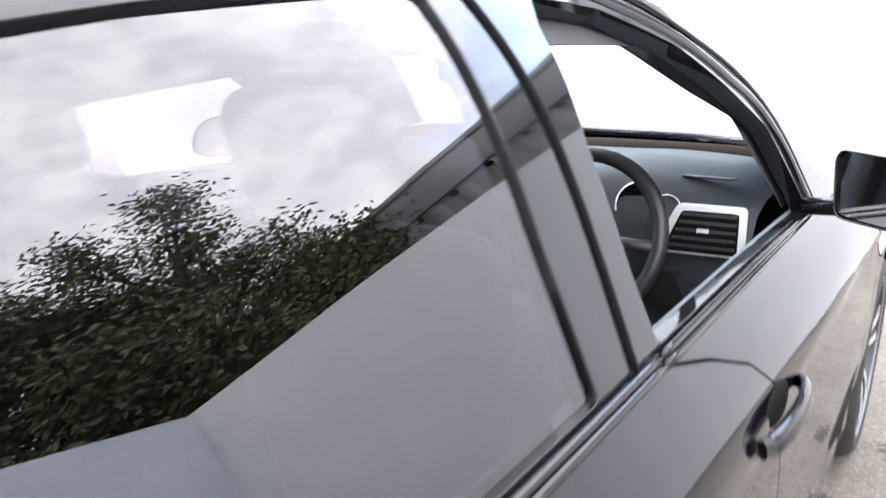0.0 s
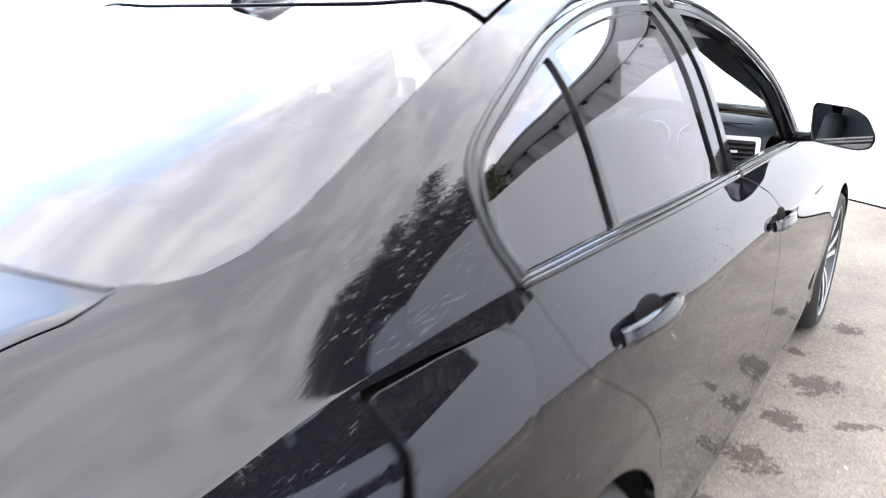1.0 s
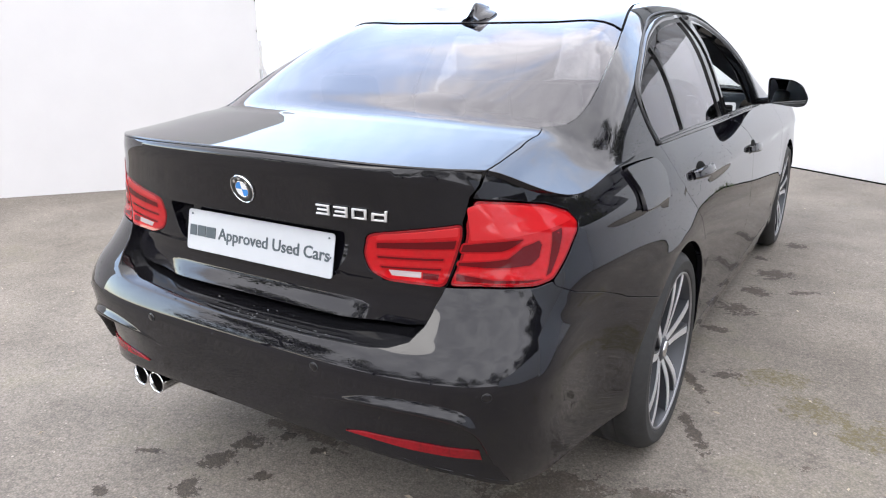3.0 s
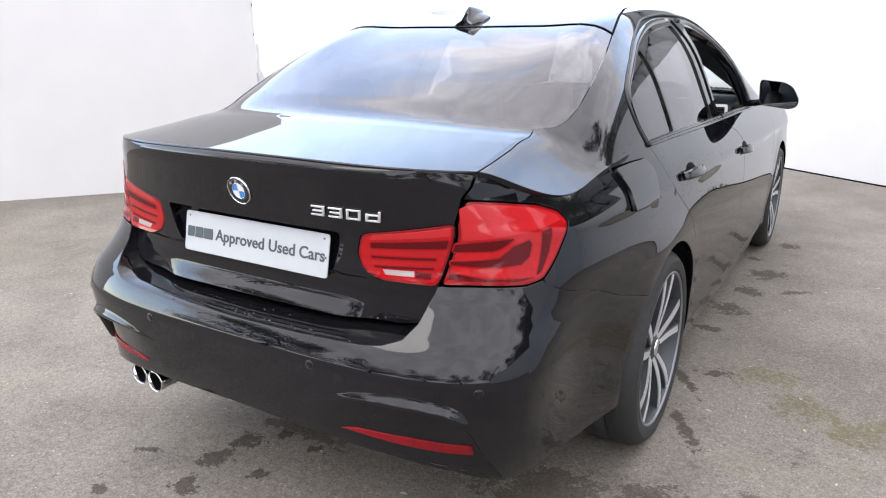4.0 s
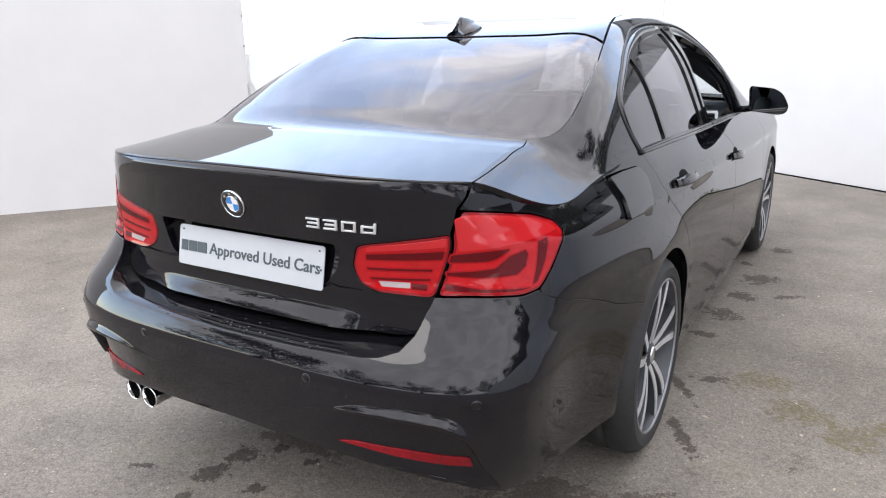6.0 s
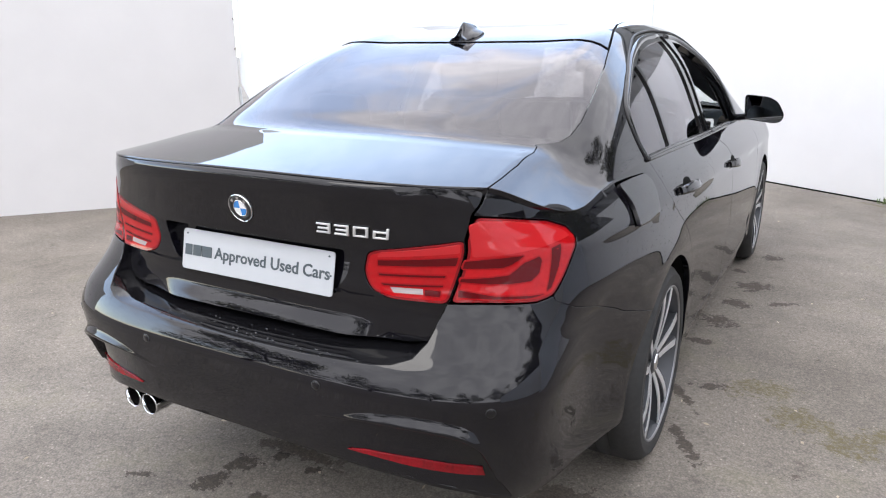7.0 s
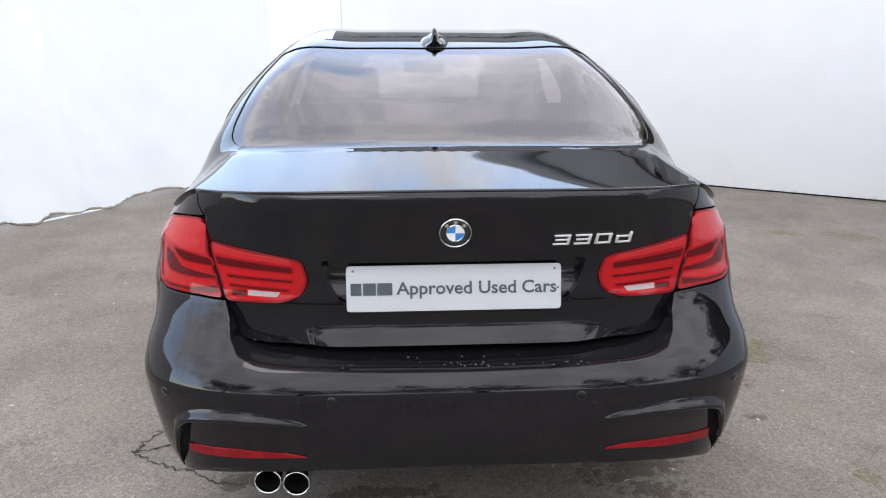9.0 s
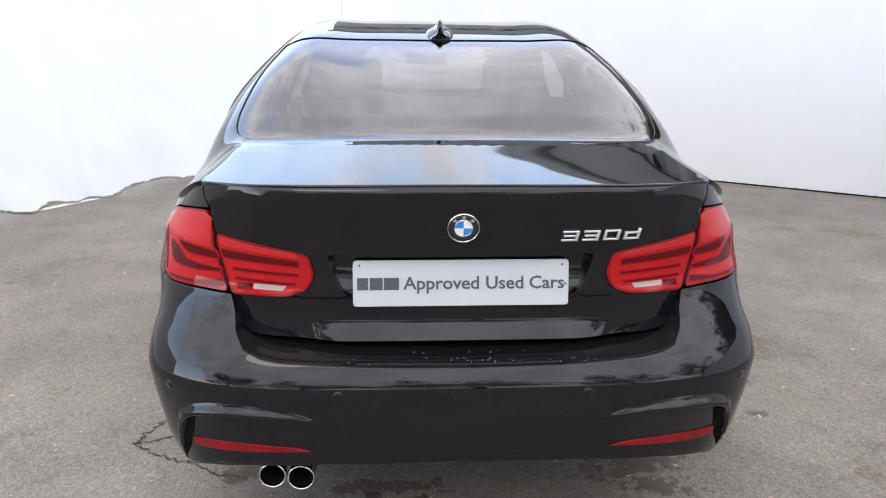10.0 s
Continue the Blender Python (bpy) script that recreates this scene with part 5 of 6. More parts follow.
def belt_trim(mir, doors):
    s = -1 if mir else 1
    for d, (y0, y1) in zip(doors, ((0.905, 2.045), (2.055, 2.99))):
        for q, r, mat in ((0.001, 0.0065, GLOSS_BLACK), (0.0145, 0.005, GLOSS_BLACK)):
            pts = []
            for y in np.linspace(y0, y1, 40):
                p = upper_surface(np.array([[y, q]]))[0]
                pts.append((s * (p[0] + 0.003), p[1], p[2]))
            part("belt_trim", tube_bm(pts, r, 8), mat, d, "gloss black belt moulding")
    # rounded door frame round the glass
    fr = spline([(0.93, 0.008), (0.886, 0.12), (0.885, 0.215), (0.907, 0.283), (0.955, 0.328), (1.06, 0.362), (1.18, 0.392), (1.339, 0.430), (1.62, 0.465), (1.92, 0.473)], 5)
    fr2 = spline([(2.10, 0.475), (2.323, 0.468), (2.55, 0.418), (2.70, 0.360), (2.85, 0.275), (2.985, 0.008)], 6)
    for d, line in zip(doors, (fr, fr2)):
        P, N = upper_surface(line), surface_normals(upper_surface, line)
        N = N * np.sign(N[:, :1])
        pts = P - N * 0.010
        part("window_frame", tube_bm([(s * p[0], p[1], p[2]) for p in pts], 0.0155, 14), GLOSS_BLACK, d, "gloss black door window frame")
    # joint between the two doors on the middle pillar
    line = np.array([(1.993 + 0.004 * math.sin(q * 7), q) for q in np.linspace(0.02, 0.47, 24)])
    P = upper_surface(line)
    part("pillar_joint", tube_bm([(s * (p[0] - 0.0015), p[1], p[2]) for p in P], 0.004, 6), VOID_BLACK, car)
    # outer edge of the window surround
    pts = []
    dl = spline([p for p in DLO], 6)
    for u, v in dl:
        p = upper_surface(np.array([[u, v]]))[0]
        pts.append((s * (p[0] + 0.001), p[1], p[2]))
    part("surround_seal", tube_bm(pts, 0.0045, 6), DARK_PLASTIC, car, "dark rubber seal round the side windows")


belt_trim(False, right_doors)
belt_trim(True, left_doors)


def fuel_flap():
    flap = [(1.389, 0.966), (1.50, 0.9685), (1.613, 0.966), (1.645, 0.945), (1.637, 0.91), (1.573, 0.849), (1.46, 0.848), (1.356, 0.855), (1.366, 0.875), (1.393, 0.906)]
    hinge_y = 0.955

    def open_surface(uv):
        P = side_surface(uv)
        a = radians(3.2)
        d = np.maximum(hinge_y - P[:, 1], 0)
        P[:, 0] += d * math.sin(a)
        P[:, 1] += d * (1 - math.cos(a))
        return P
    panel("fuel_flap", open_surface, round_poly(flap, 0.012), PAINT, car, "black fuel flap standing ajar", step=0.016, depth=0.012)
    grown = [(1.36, 0.985), (1.50, 0.985), (1.66, 0.98), (1.68, 0.94), (1.62, 0.83), (1.46, 0.83), (1.32, 0.835)]
    panel("fuel_recess", side_surface, grown, VOID_BLACK, car, "black recess of the fuel filler", step=0.03, depth=0.002, lift=-0.035)


fuel_flap()


def inner_shell():
    """The dark inner body behind the panel gaps, wheel housings and floor."""
    for mir in (False, True):
        poly = [(0.66, 0.42), (0.95, 0.42), (0.98, 0.38)] + arc_uv(WHEEL_REAR, -5, 185, ARCH_R + 0.02) + yz([(1.45, 0.2), (3.4, 0.2)]) + arc_uv(WHEEL_FRONT, -5, 185, ARCH_R + 0.02) + yz([(4.4, 0.3), (4.4, 0.80)]) + yz([(y, float(belt_z(y)) - 0.03) for y in np.linspace(3.9, 0.66, 20)]) + [(0.9, 0.93), (0.66, 0.93)]
        panel("inner_body", side_surface, poly, VOID_BLACK, car, step=0.05, depth=0.002, lift=-0.045, mirror=mir)
        s = -1 if mir else 1
        for yc in (WHEEL_REAR, WHEEL_FRONT):
            V, F = [], []
            n = 28
            for i in range(n + 1):
                a = radians(-4 + 188 * i / n)
                for x in (1.0, 0.60, 0.58):
                    r = (ARCH_R + 0.006) if x > 0.59 else 0.1
                    y, z = yc - r * math.cos(a), HUB_Z + r * math.sin(a)
                    if x == 1.0:
                        x = float(side_surface(np.array([[u_of_y(y, max(z, 0.2)), max(z, 0.2)]]))[0][0]) - 0.016
                    V.append((s * x, y, z))
            for i in range(n):
                for k in range(2):
                    a = i * 3 + k
                    F.append((a, a + 1, a + 4, a + 3))
            mesh_part("wheel_housing", V, F, VOID_BLACK, car)
    part("floor_pan", box_bm((1.46, 3.55, 0.03), (0, 2.575, 0.22), 0.005), VOID_BLACK, car)
    part("boot_floor", box_bm((1.2, 0.75, 0.03), (0, 0.45, 0.33), 0.005), VOID_BLACK, car)
    part("boot_liner", box_bm((1.10, 0.02, 0.42), (0, 0.24, 0.78)), VOID_BLACK, car)
    part("bulkhead", box_bm((1.40, 0.03, 0.62), (0, 3.50, 0.60), 0.005), VOID_BLACK, car)
    part("parcel_shelf", box_bm((1.30, 0.45, 0.02), (0, 0.72, 0.985), 0.006), HEADLINER, car, "dark parcel shelf")
    part("nose_cover", box_bm((1.30, 0.10, 0.5), (0, 4.46, 0.52), 0.04), PAINT, car)


inner_shell()


def soft_box(size, at, bevel, mat, name, parent, m=None, label=""):
    bm = box_bm(size, (0, 0, 0), bevel, 4)
    o = part(name, bm, mat, parent, label)
    o.matrix_world = pose(*at) if m is None else m
    return o


def seat(x, y, name):
    s = empty(name)
    s.parent = car
    s["label"] = "black leather front seat with headrest"
    soft_box((0.50, 0.52, 0.16), (x, y, 0.47), 0.05, LEATHER, "seat_cushion", s)
    soft_box((0.50, 0.14, 0.62), (0, 0, 0), 0.06, LEATHER, "backrest", s, pose(x, y - 0.32, 0.80, 14))
    for sx in (-1, 1):
        soft_box((0.09, 0.18, 0.46), (0, 0, 0), 0.04, LEATHER, "side_bolster", s, pose(x + sx * 0.21, y - 0.26, 0.76, 14))
    soft_box((0.26, 0.09, 0.17), (0, 0, 0), 0.04, LEATHER, "headrest", s, pose(x, y - 0.41, 1.185, 10))
    for sx in (-1, 1):
        part("headrest_post", tube_bm([(x + sx * 0.06, y - 0.395, 1.03), (x + sx * 0.06, y - 0.40, 1.15)], 0.006), CHROME, s)
    soft_box((0.42, 0.40, 0.20), (x, y, 0.33), 0.02, DARK_PLASTIC, "seat_base", s)
    return s


def interior():
    seat(0.37, 2.38, "front_seat")
    seat(-0.37, 2.38, "front_seat")
    b = empty("rear_seat")
    b.parent = car
    b["label"] = "black leather rear bench with three headrests"
    soft_box((1.28, 0.52, 0.18), (0, 1.45, 0.44), 0.06, LEATHER, "seat_cushion", b)
    soft_box((1.28, 0.14, 0.60), (0, 0, 0), 0.06, LEATHER, "backrest", b, pose(0, 1.12, 0.76, 20))
    for x in (-0.40, 0.0, 0.40):
        soft_box((0.25 if x else 0.2, 0.08, 0.13 if x else 0.09), (0, 0, 0), 0.035, LEATHER, "headrest", b, pose(x, 0.985, 1.10 if x else 1.07, 14))
    # dashboard
    d = empty("dashboard")
    d.parent = car
    d["label"] = "grey dashboard with silver air vents"
    V, F = [], []
    prof = [(2.93, 0.55), (2.90, 0.70), (2.88, 0.80), (2.895, 0.90), (2.93, 0.955), (3.00, 0.975), (3.15, 0.985), (3.35, 0.990), (3.48, 0.985)]
    n = 24
    for i in range(n + 1):
        x = -0.70 + 1.40 * i / n
        for y, z in prof:
            hump = 0.045 * math.exp(-(((x - 0.37) / 0.17) ** 2)) * (1 if 2.92 < y < 3.2 else 0.2)
            V.append((x, y + 0.05 * (abs(x) / 0.7) ** 3 * (-1), z + hump))
    k = len(prof)
    for i in range(n):
        for j in range(k - 1):
            a = i * k + j
            F.append((a, a + k, a + k + 1, a + 1))
    mesh_part("dash_body", V, F, DASH, d)
    # outer vent with silver surround
    for side in (1, -1):
        m = Matrix.Translation((side * 0.605, 2.845, 0.925)) @ pose(0, 0, 0, 84, 0, side * 8)
        outer = [(-0.105, -0.055), (0.085, -0.055), (0.082, 0.052), (-0.055, 0.052)]
        inner = [(-0.080, -0.050), (0.070, -0.050), (0.068, 0.038), (-0.045, 0.038)]
        if side < 0:
            outer, inner = [(-x, y) for x, y in outer][::-1], [(-x, y) for x, y in inner][::-1]
        v = flat_shape("air_vent", round_poly(outer, 0.012), 0.012, SILVER, d, "silver vent surround", m, bevel=0.003)
        flat_shape("vent_opening", round_poly(inner, 0.008), 0.0135, VOID_BLACK, v, m=m)
        for r in range(5):
            z = -0.040 + 0.017 * r
            xs = (-0.068 + 0.006 * r, 0.064) if side > 0 else (-0.064, 0.068 - 0.006 * r)
            flat_shape("vent_slat", [(xs[0], z), (xs[1], z), (xs[1], z + 0.006), (xs[0], z + 0.006)], 0.0165, DARK_PLASTIC, v, m=m)
        flat_shape("vent_tab", [(-0.012, -0.006), (0.012, -0.006), (0.012, 0.002), (-0.012, 0.002)], 0.019, SILVER, v, m=m)
    # defroster slot on the top
    m = pose(0.56, 3.02, 1.000, -6, 0, 0)
    slot = flat_shape("defrost_vent", round_poly([(-0.06, -0.02), (0.05, -0.02), (0.06, 0.02), (-0.05, 0.02)], 0.006), 0.004, DARK_PLASTIC, d, m=m)
    # light switch panel
    m = Matrix.Translation((0.60, 2.872, 0.775)) @ pose(0, 0, 0, 96, 0, 6)
    sw = flat_shape("switch_panel", round_poly([(-0.10, -0.045), (0.08, -0.045), (0.08, 0.045), (-0.10, 0.045)], 0.012), 0.008, DARK_PLASTIC, d, m=m)
    bm = lathe([(0.0, 0.022), (0.017, 0.022), (0.019, 0.018), (0.021, 0.006), (0.024, 0.006)], 28)
    bm.transform(Matrix.Rotation(-math.pi / 2, 4, "Y"))
    o = part("light_knob", bm, DARK_PLASTIC, sw)
    o.matrix_world = m
    flat_shape("knob_mark", [(-0.004, -0.016), (0.004, -0.016), (0.004, 0.016), (-0.004, 0.016)], 0.024, SILVER, sw, m=m)
    # instruments
    for x, r in ((0.30, 0.055), (0.44, 0.055), (0.505, 0.032)):
        m = Matrix.Translation((x, 2.905, 0.945)) @ pose(0, 0, 0, 78)
        bm = lathe([(r, 0.0), (r, 0.006), (r * 0.93, 0.006), (r * 0.93, 0.002), (0, 0.002)], 36)
        bm.transform(Matrix.Rotation(-math.pi / 2, 4, "Y"))
        o = part("instrument_dial", bm, GLOSS_BLACK, d)
        o.matrix_world = m
        bm = lathe([(r, 0.0), (r * 1.03, 0.007), (r * 0.95, 0.007)], 36)
        bm.transform(Matrix.Rotation(-math.pi / 2, 4, "Y"))
        o = part("dial_rim", bm, SILVER, d)
        o.matrix_world = m
    # steering wheel
    w = empty("steering_wheel")
    w.parent = car
    w["label"] = "black leather steering wheel"
    ring = [(0.185 * math.cos(2 * math.pi * i / 40), 0.185 * math.sin(2 * math.pi * i / 40), 0) for i in range(40)]
    part("wheel_rim", tube_bm(ring, 0.017, 12, True), LEATHER, w)
    part("wheel_boss", box_bm((0.16, 0.13, 0.05), (0, -0.01, -0.01), 0.02, 3), DARK_PLASTIC, w)
    for a in (0, 180, 270):
        part("wheel_spoke", tube_bm([(0.05 * math.cos(radians(a)), 0.05 * math.sin(radians(a)), -0.01), (0.18 * math.cos(radians(a)), 0.18 * math.sin(radians(a)), 0)], 0.014), DARK_PLASTIC, w)
    w.matrix_world = pose(0.37, 2.72, 0.905, 66, 0, 0)
    part("steering_column", tube_bm([(0.37, 2.70, 0.86), (0.37, 2.95, 0.76)], 0.045, 12), DARK_PLASTIC, car)
    part("rear_view_mirror", box_bm((0.24, 0.03, 0.07), (0, 2.90, 1.25), 0.015, 3), DARK_PLASTIC, car)
    part("centre_console", box_bm((0.24, 1.1, 0.30), (0, 2.45, 0.42), 0.04, 3), DARK_PLASTIC, car)
    # door cards and inner frames
    for mir in (False, True):
        doors = left_doors if mir else right_doors
        for door, y0, y1 in ((doors[0], 1.36, 2.03), (doors[1], 2.08, 2.97)):
            ys = np.linspace(y0, y1, 14)
            V, F = [], []
            s = -1 if mir else 1
            prof = [(0.012, -0.002), (0.026, 0.005), (0.050, -0.002), (0.075, -0.035), (0.11, -0.10), (0.14, -0.35), (0.11, -0.62)]
            for y in ys:
                zb = float(belt_z(y))
                xb = float(width_at(np.array(y), np.array(zb)))
                for dx, dz in prof:
                    V.append((s * (xb - dx), y, zb + dz))
            k = len(prof)
            for i in range(len(ys) - 1):
                for j in range(k - 1):
                    a = i * k + j
                    F.append((a, a + k, a + k + 1, a + 1))
            mesh_part("door_card", V, F, CARD, door, "blue-grey door trim")
    # headliner
    def liner(uv):
        P = upper_surface(uv)
        P[:, 2] -= 0.024
        P[:, 0] *= 0.955
        return P
    panel("headliner", liner, [(1.20, 0.40), (1.20, 2 * ARC - 0.40), (2.60, 2 * ARC - 0.42), (2.60, 0.42)], HEADLINER, car, "dark headliner", step=0.06, depth=0.002)
    for mir in (False, True):
        def frame_in(uv):
            P = upper_surface(uv)
            P[:, 0] -= 0.05
            return P
        ring = [(1.10, 0.36), (1.34, 0.40), (1.66, 0.43), (2.0, 0.44), (2.32, 0.435), (2.56, 0.385), (2.79, 0.275), (2.93, 0.02), (3.15, 0.02), (3.0, 0.30), (2.75, 0.46), (2.3, 0.55), (1.2, 0.55)]
        panel("pillar_trim", frame_in, ring, HEADLINER, car, step=0.04, depth=0.003, mirror=mir)
        panel("pillar_trim", frame_in, [(2.60, 0.375), (2.80, 0.272), (2.93, 0.02), (3.5, 0.02), (3.48, 0.46), (3.2, 0.55), (2.95, 0.62), (2.78, 0.66), (2.58, 0.62)], HEADLINER, car, "dark inner trim of the windscreen pillar", step=0.04, depth=0.003, mirror=mir)
        panel("pillar_trim", frame_in, [(1.96, 0.01), (1.955, 0.44), (2.10, 0.44), (2.095, 0.01)], HEADLINER, car, step=0.04, depth=0.003, mirror=mir)


interior()


# ---- beyond the bay: what the paint and the glass reflect ----
BARK = material("bark", (0.09, 0.07, 0.05), 0.9, grain=0.3, grain_scale=12, bump=0.6)
LEAF = material("leaf_green", (0.115, 0.125, 0.055), 0.6, grain=0.45, grain_scale=1.5)
CLADDING = material("grey_steel_cladding", (0.21, 0.215, 0.22), 0.5, 0.2, grain=0.1, grain_scale=4)
WEED = material("weed_green", (0.09, 0.13, 0.035), 0.6, grain=0.3, grain_scale=30)

wall_slab("wall_return", (5.37, 3.93), (3.5, 0.9), WALL_H, 0.06, WALL_WHITE, "plain white panel wall turning back towards the car")
wall_slab("wall_right", (5.4, 4.0), (7.4, -5.0), WALL_H, 0.06, WALL_WHITE, "plain white panel wall closing the bay")


def build_tree(name, at, height, spread, seed, label, boughs=22, leaves=110):
    rng = random.Random(seed)
    t = empty(name, at)
    tagged(t, label, "tree", group="trees beyond the bay")
    trunk = [Vector((0, 0, 0))]
    for i in range(1, 6):
        trunk.append(Vector((rng.uniform(-0.12, 0.12) * i, rng.uniform(-0.12, 0.12) * i, height * 0.13 * i)))
    V, F = [], []

    def limb(pts, r0, r1, n=7):
        base = len(V)
        k = len(pts)
        for i, p in enumerate(pts):
            r = r0 + (r1 - r0) * i / (k - 1)
            d = (pts[min(i + 1, k - 1)] - pts[max(i - 1, 0)]).normalized()
            s = d.cross(Vector((0.3, 0.9, 0.1))).normalized()
            w = s.cross(d)
            for j in range(n):
                q = p + r * (math.cos(2 * math.pi * j / n) * s + math.sin(2 * math.pi * j / n) * w)
                V.append(tuple(q))
        for i in range(k - 1):
            for j in range(n):
                F.append((base + i * n + j, base + i * n + (j + 1) % n, base + (i + 1) * n + (j + 1) % n, base + (i + 1) * n + j))
    limb(trunk, 0.16, 0.05)
    tips = []
    for b in range(boughs):
        i = min(rng.randint(1, 5), rng.randint(1, 5)) if boughs > 40 else rng.randint(1, 5)
        p = trunk[i]
        a = rng.uniform(0, 6.283)
        ln = spread * rng.uniform(0.6, 1.05) * (1.15 - 0.10 * i)
        up = rng.uniform(0.25, 0.9)
        e = p + Vector((math.cos(a) * ln, math.sin(a) * ln, ln * up))
        mid = p.lerp(e, 0.5) + Vector((0, 0, 0.12 * ln))
        limb([p, mid, e], 0.05, 0.012, 5)
        for f in (0.45, 0.7, 0.9, 1.0):
            tips.append((p.lerp(e, f) + Vector((0, 0, 0.06)), 0.45 + 0.35 * (1 - f)))
    mesh_part("trunk", V, F, BARK, t)
    LV, LF = [], []
    for c, r in tips:
        for j in range(leaves):
            d = Vector((rng.gauss(0, 1), rng.gauss(0, 1), rng.gauss(0, 0.8)))
            p = c + d * r * 0.62
            a, b = rng.uniform(0, 6.283), rng.uniform(-0.9, 0.9)
            ax = Vector((math.cos(a), math.sin(a), b)).normalized()
            bx = ax.cross(Vector((rng.uniform(-1, 1), rng.uniform(-1, 1), rng.uniform(-1, 1)))).normalized()
            l, w = rng.uniform(0.045, 0.09), rng.uniform(0.022, 0.042)
            o = len(LV)
            LV += [tuple(p - ax * l), tuple(p + bx * w), tuple(p + ax * l), tuple(p - bx * w)]
            LF.append((o, o + 1, o + 2, o + 3))
    mesh_part("crown", LV, LF, LEAF, t, smooth=False)
    return t


def build_shed():
    """A long steel-clad building behind the wall, with ribbed cladding."""
    b = empty("steel_building", (8.4, 9.25, GROUND))
    tagged(b, "long grey building clad in ribbed steel sheets", "building")
    L, H = 19.5, 5.3
    V, F = [], []
    n = 150
    for i in range(n + 1):
        x = -L / 2 + L * i / n
        d = (0.0, 0.04, 0.04, 0.0, 0.0)[i % 5]
        V += [(x, -d, 0), (x, -d, H)]
    for i in range(n):
        F.append((2 * i, 2 * i + 2, 2 * i + 3, 2 * i + 1))
    w = mesh_part("wall", V, F, CLADDING, b, smooth=False)
    r = part("roof", box_bm((L + 0.4, 6.0, 0.12), (0, 3.0, H + 0.06), 0.02), CLADDING, b)
    part("gable", box_bm((0.1, 5.9, H), (-L / 2, 2.95, H / 2)), CLADDING, b)
    part("gable", box_bm((0.1, 5.9, H), (L / 2, 2.95, H / 2)), CLADDING, b)
    part("parapet", box_bm((L, 0.10, 0.85), (0, -0.06, H - 0.42), 0.01), CLADDING, b)
    part("eaves_gutter", tube_bm([(-L / 2 - 0.2, -0.1, H - 0.05), (L / 2 + 0.2, -0.1, H - 0.05)], 0.07), CLADDING, b)
    for k in range(24):
        part("fixing_bracket", box_bm((0.12, 0.12, 0.10), (-L / 2 + 0.5 + 0.79 * k, -0.10, H - 0.95), 0.01), VOID_BLACK, b)
    b.rotation_euler = (0, 0, radians(-10))


build_shed()
first_tree = None
for i, (x, y, h, s) in enumerate(((8.6, 6.7, 10.8, 3.2), (9.2, 3.2, 10.4, 2.9), (10.6, 1.2, 11.0, 3.2), (10.8, -1.6, 6.6, 2.4), (9.4, -6.0, 5.4, 2.5), (5.6, -10.0, 5.6, 2.6), (1.2, -12.2, 5.2, 2.8), (-3.6, -11.6, 5.4, 2.8), (-7.8, -9.0, 5.2, 2.6), (9.6, 17.5, 11.6, 2.2), (2.0, 17.0, 5.6, 2.5), (5.2, 16.4, 5.9, 2.5))):
    build_tree("tree", (x, y, GROUND), h, s, 40 + i, "broad leafy green tree standing beyond the white wall" if i < 5 else "leafy green tree at the edge of the yard", *((84, 210) if i < 3 else (22, 110)))


# ---- small things in the bay ----
def wall_joints():
    """Fine joints between the panels of the back wall, and its foot gap's shadow as a black strip."""
    a, b = Vector((-3.2, 9.72, 0)), Vector((5.4, 4.0, 0))
    t = (b - a).normalized()
    n = Vector((t.y, -t.x, 0))
    if n.y > 0:
        n = -n
    wall = bpy.data.objects["wall_back"]
    ang = math.degrees(math.atan2(t.y, t.x))
    JOINT = material("joint_grey", (0.42, 0.43, 0.44), 0.7)
    x0 = (Vector((-1.02, 8.12, 0)) - a).dot(t)
    p = a + t * x0 + n * 0.002
    o = part("panel_joint", box_bm((0.006, 0.006, WALL_H - 0.02), (0, 0, WALL_H / 2)), JOINT, None)
    o.matrix_world = pose(p.x, p.y, GROUND, 0, 0, ang)
    tagged(o, "fine grey joint between the wall panels", "joint", kind="structure")
    # black strip added for the shadow in the gap under the wall
    for nm, q0, q1 in (("foot_shadow", 0.3, 10.3),):
        c = a + t * ((q0 + q1) / 2) + n * 0.012
        o = part(nm, box_bm((q1 - q0, 0.014, 0.014), (0, 0, 0.007), 0.003), VOID_BLACK, None)
        o.matrix_world = pose(c.x, c.y, GROUND, 0, 0, ang)
        tagged(o, "thin black strip painting in the gap's shadow along the wall foot", "strip", kind="structure")
    a2, b2 = Vector((-7.6, -1.61, 0)), Vector((-3.62, 3.70, 0))
    t2 = (b2 - a2).normalized()
    for z in (1.62, 1.36):
        p = b2 - t2 * 0.012
        bm = box_bm((0.012, 0.012, 0.014), (0, 0, 0), 0.003)
        o = part("clip", bm, VOID_BLACK, None)
        o.matrix_world = pose(p.x + 0.012, p.y - 0.010, z, 0, 0, math.degrees(math.atan2(t2.y, t2.x)))
        tagged(o, "small dark clip holding the sheet to the wall edge", "clip", group="sheet clips")


wall_joints()


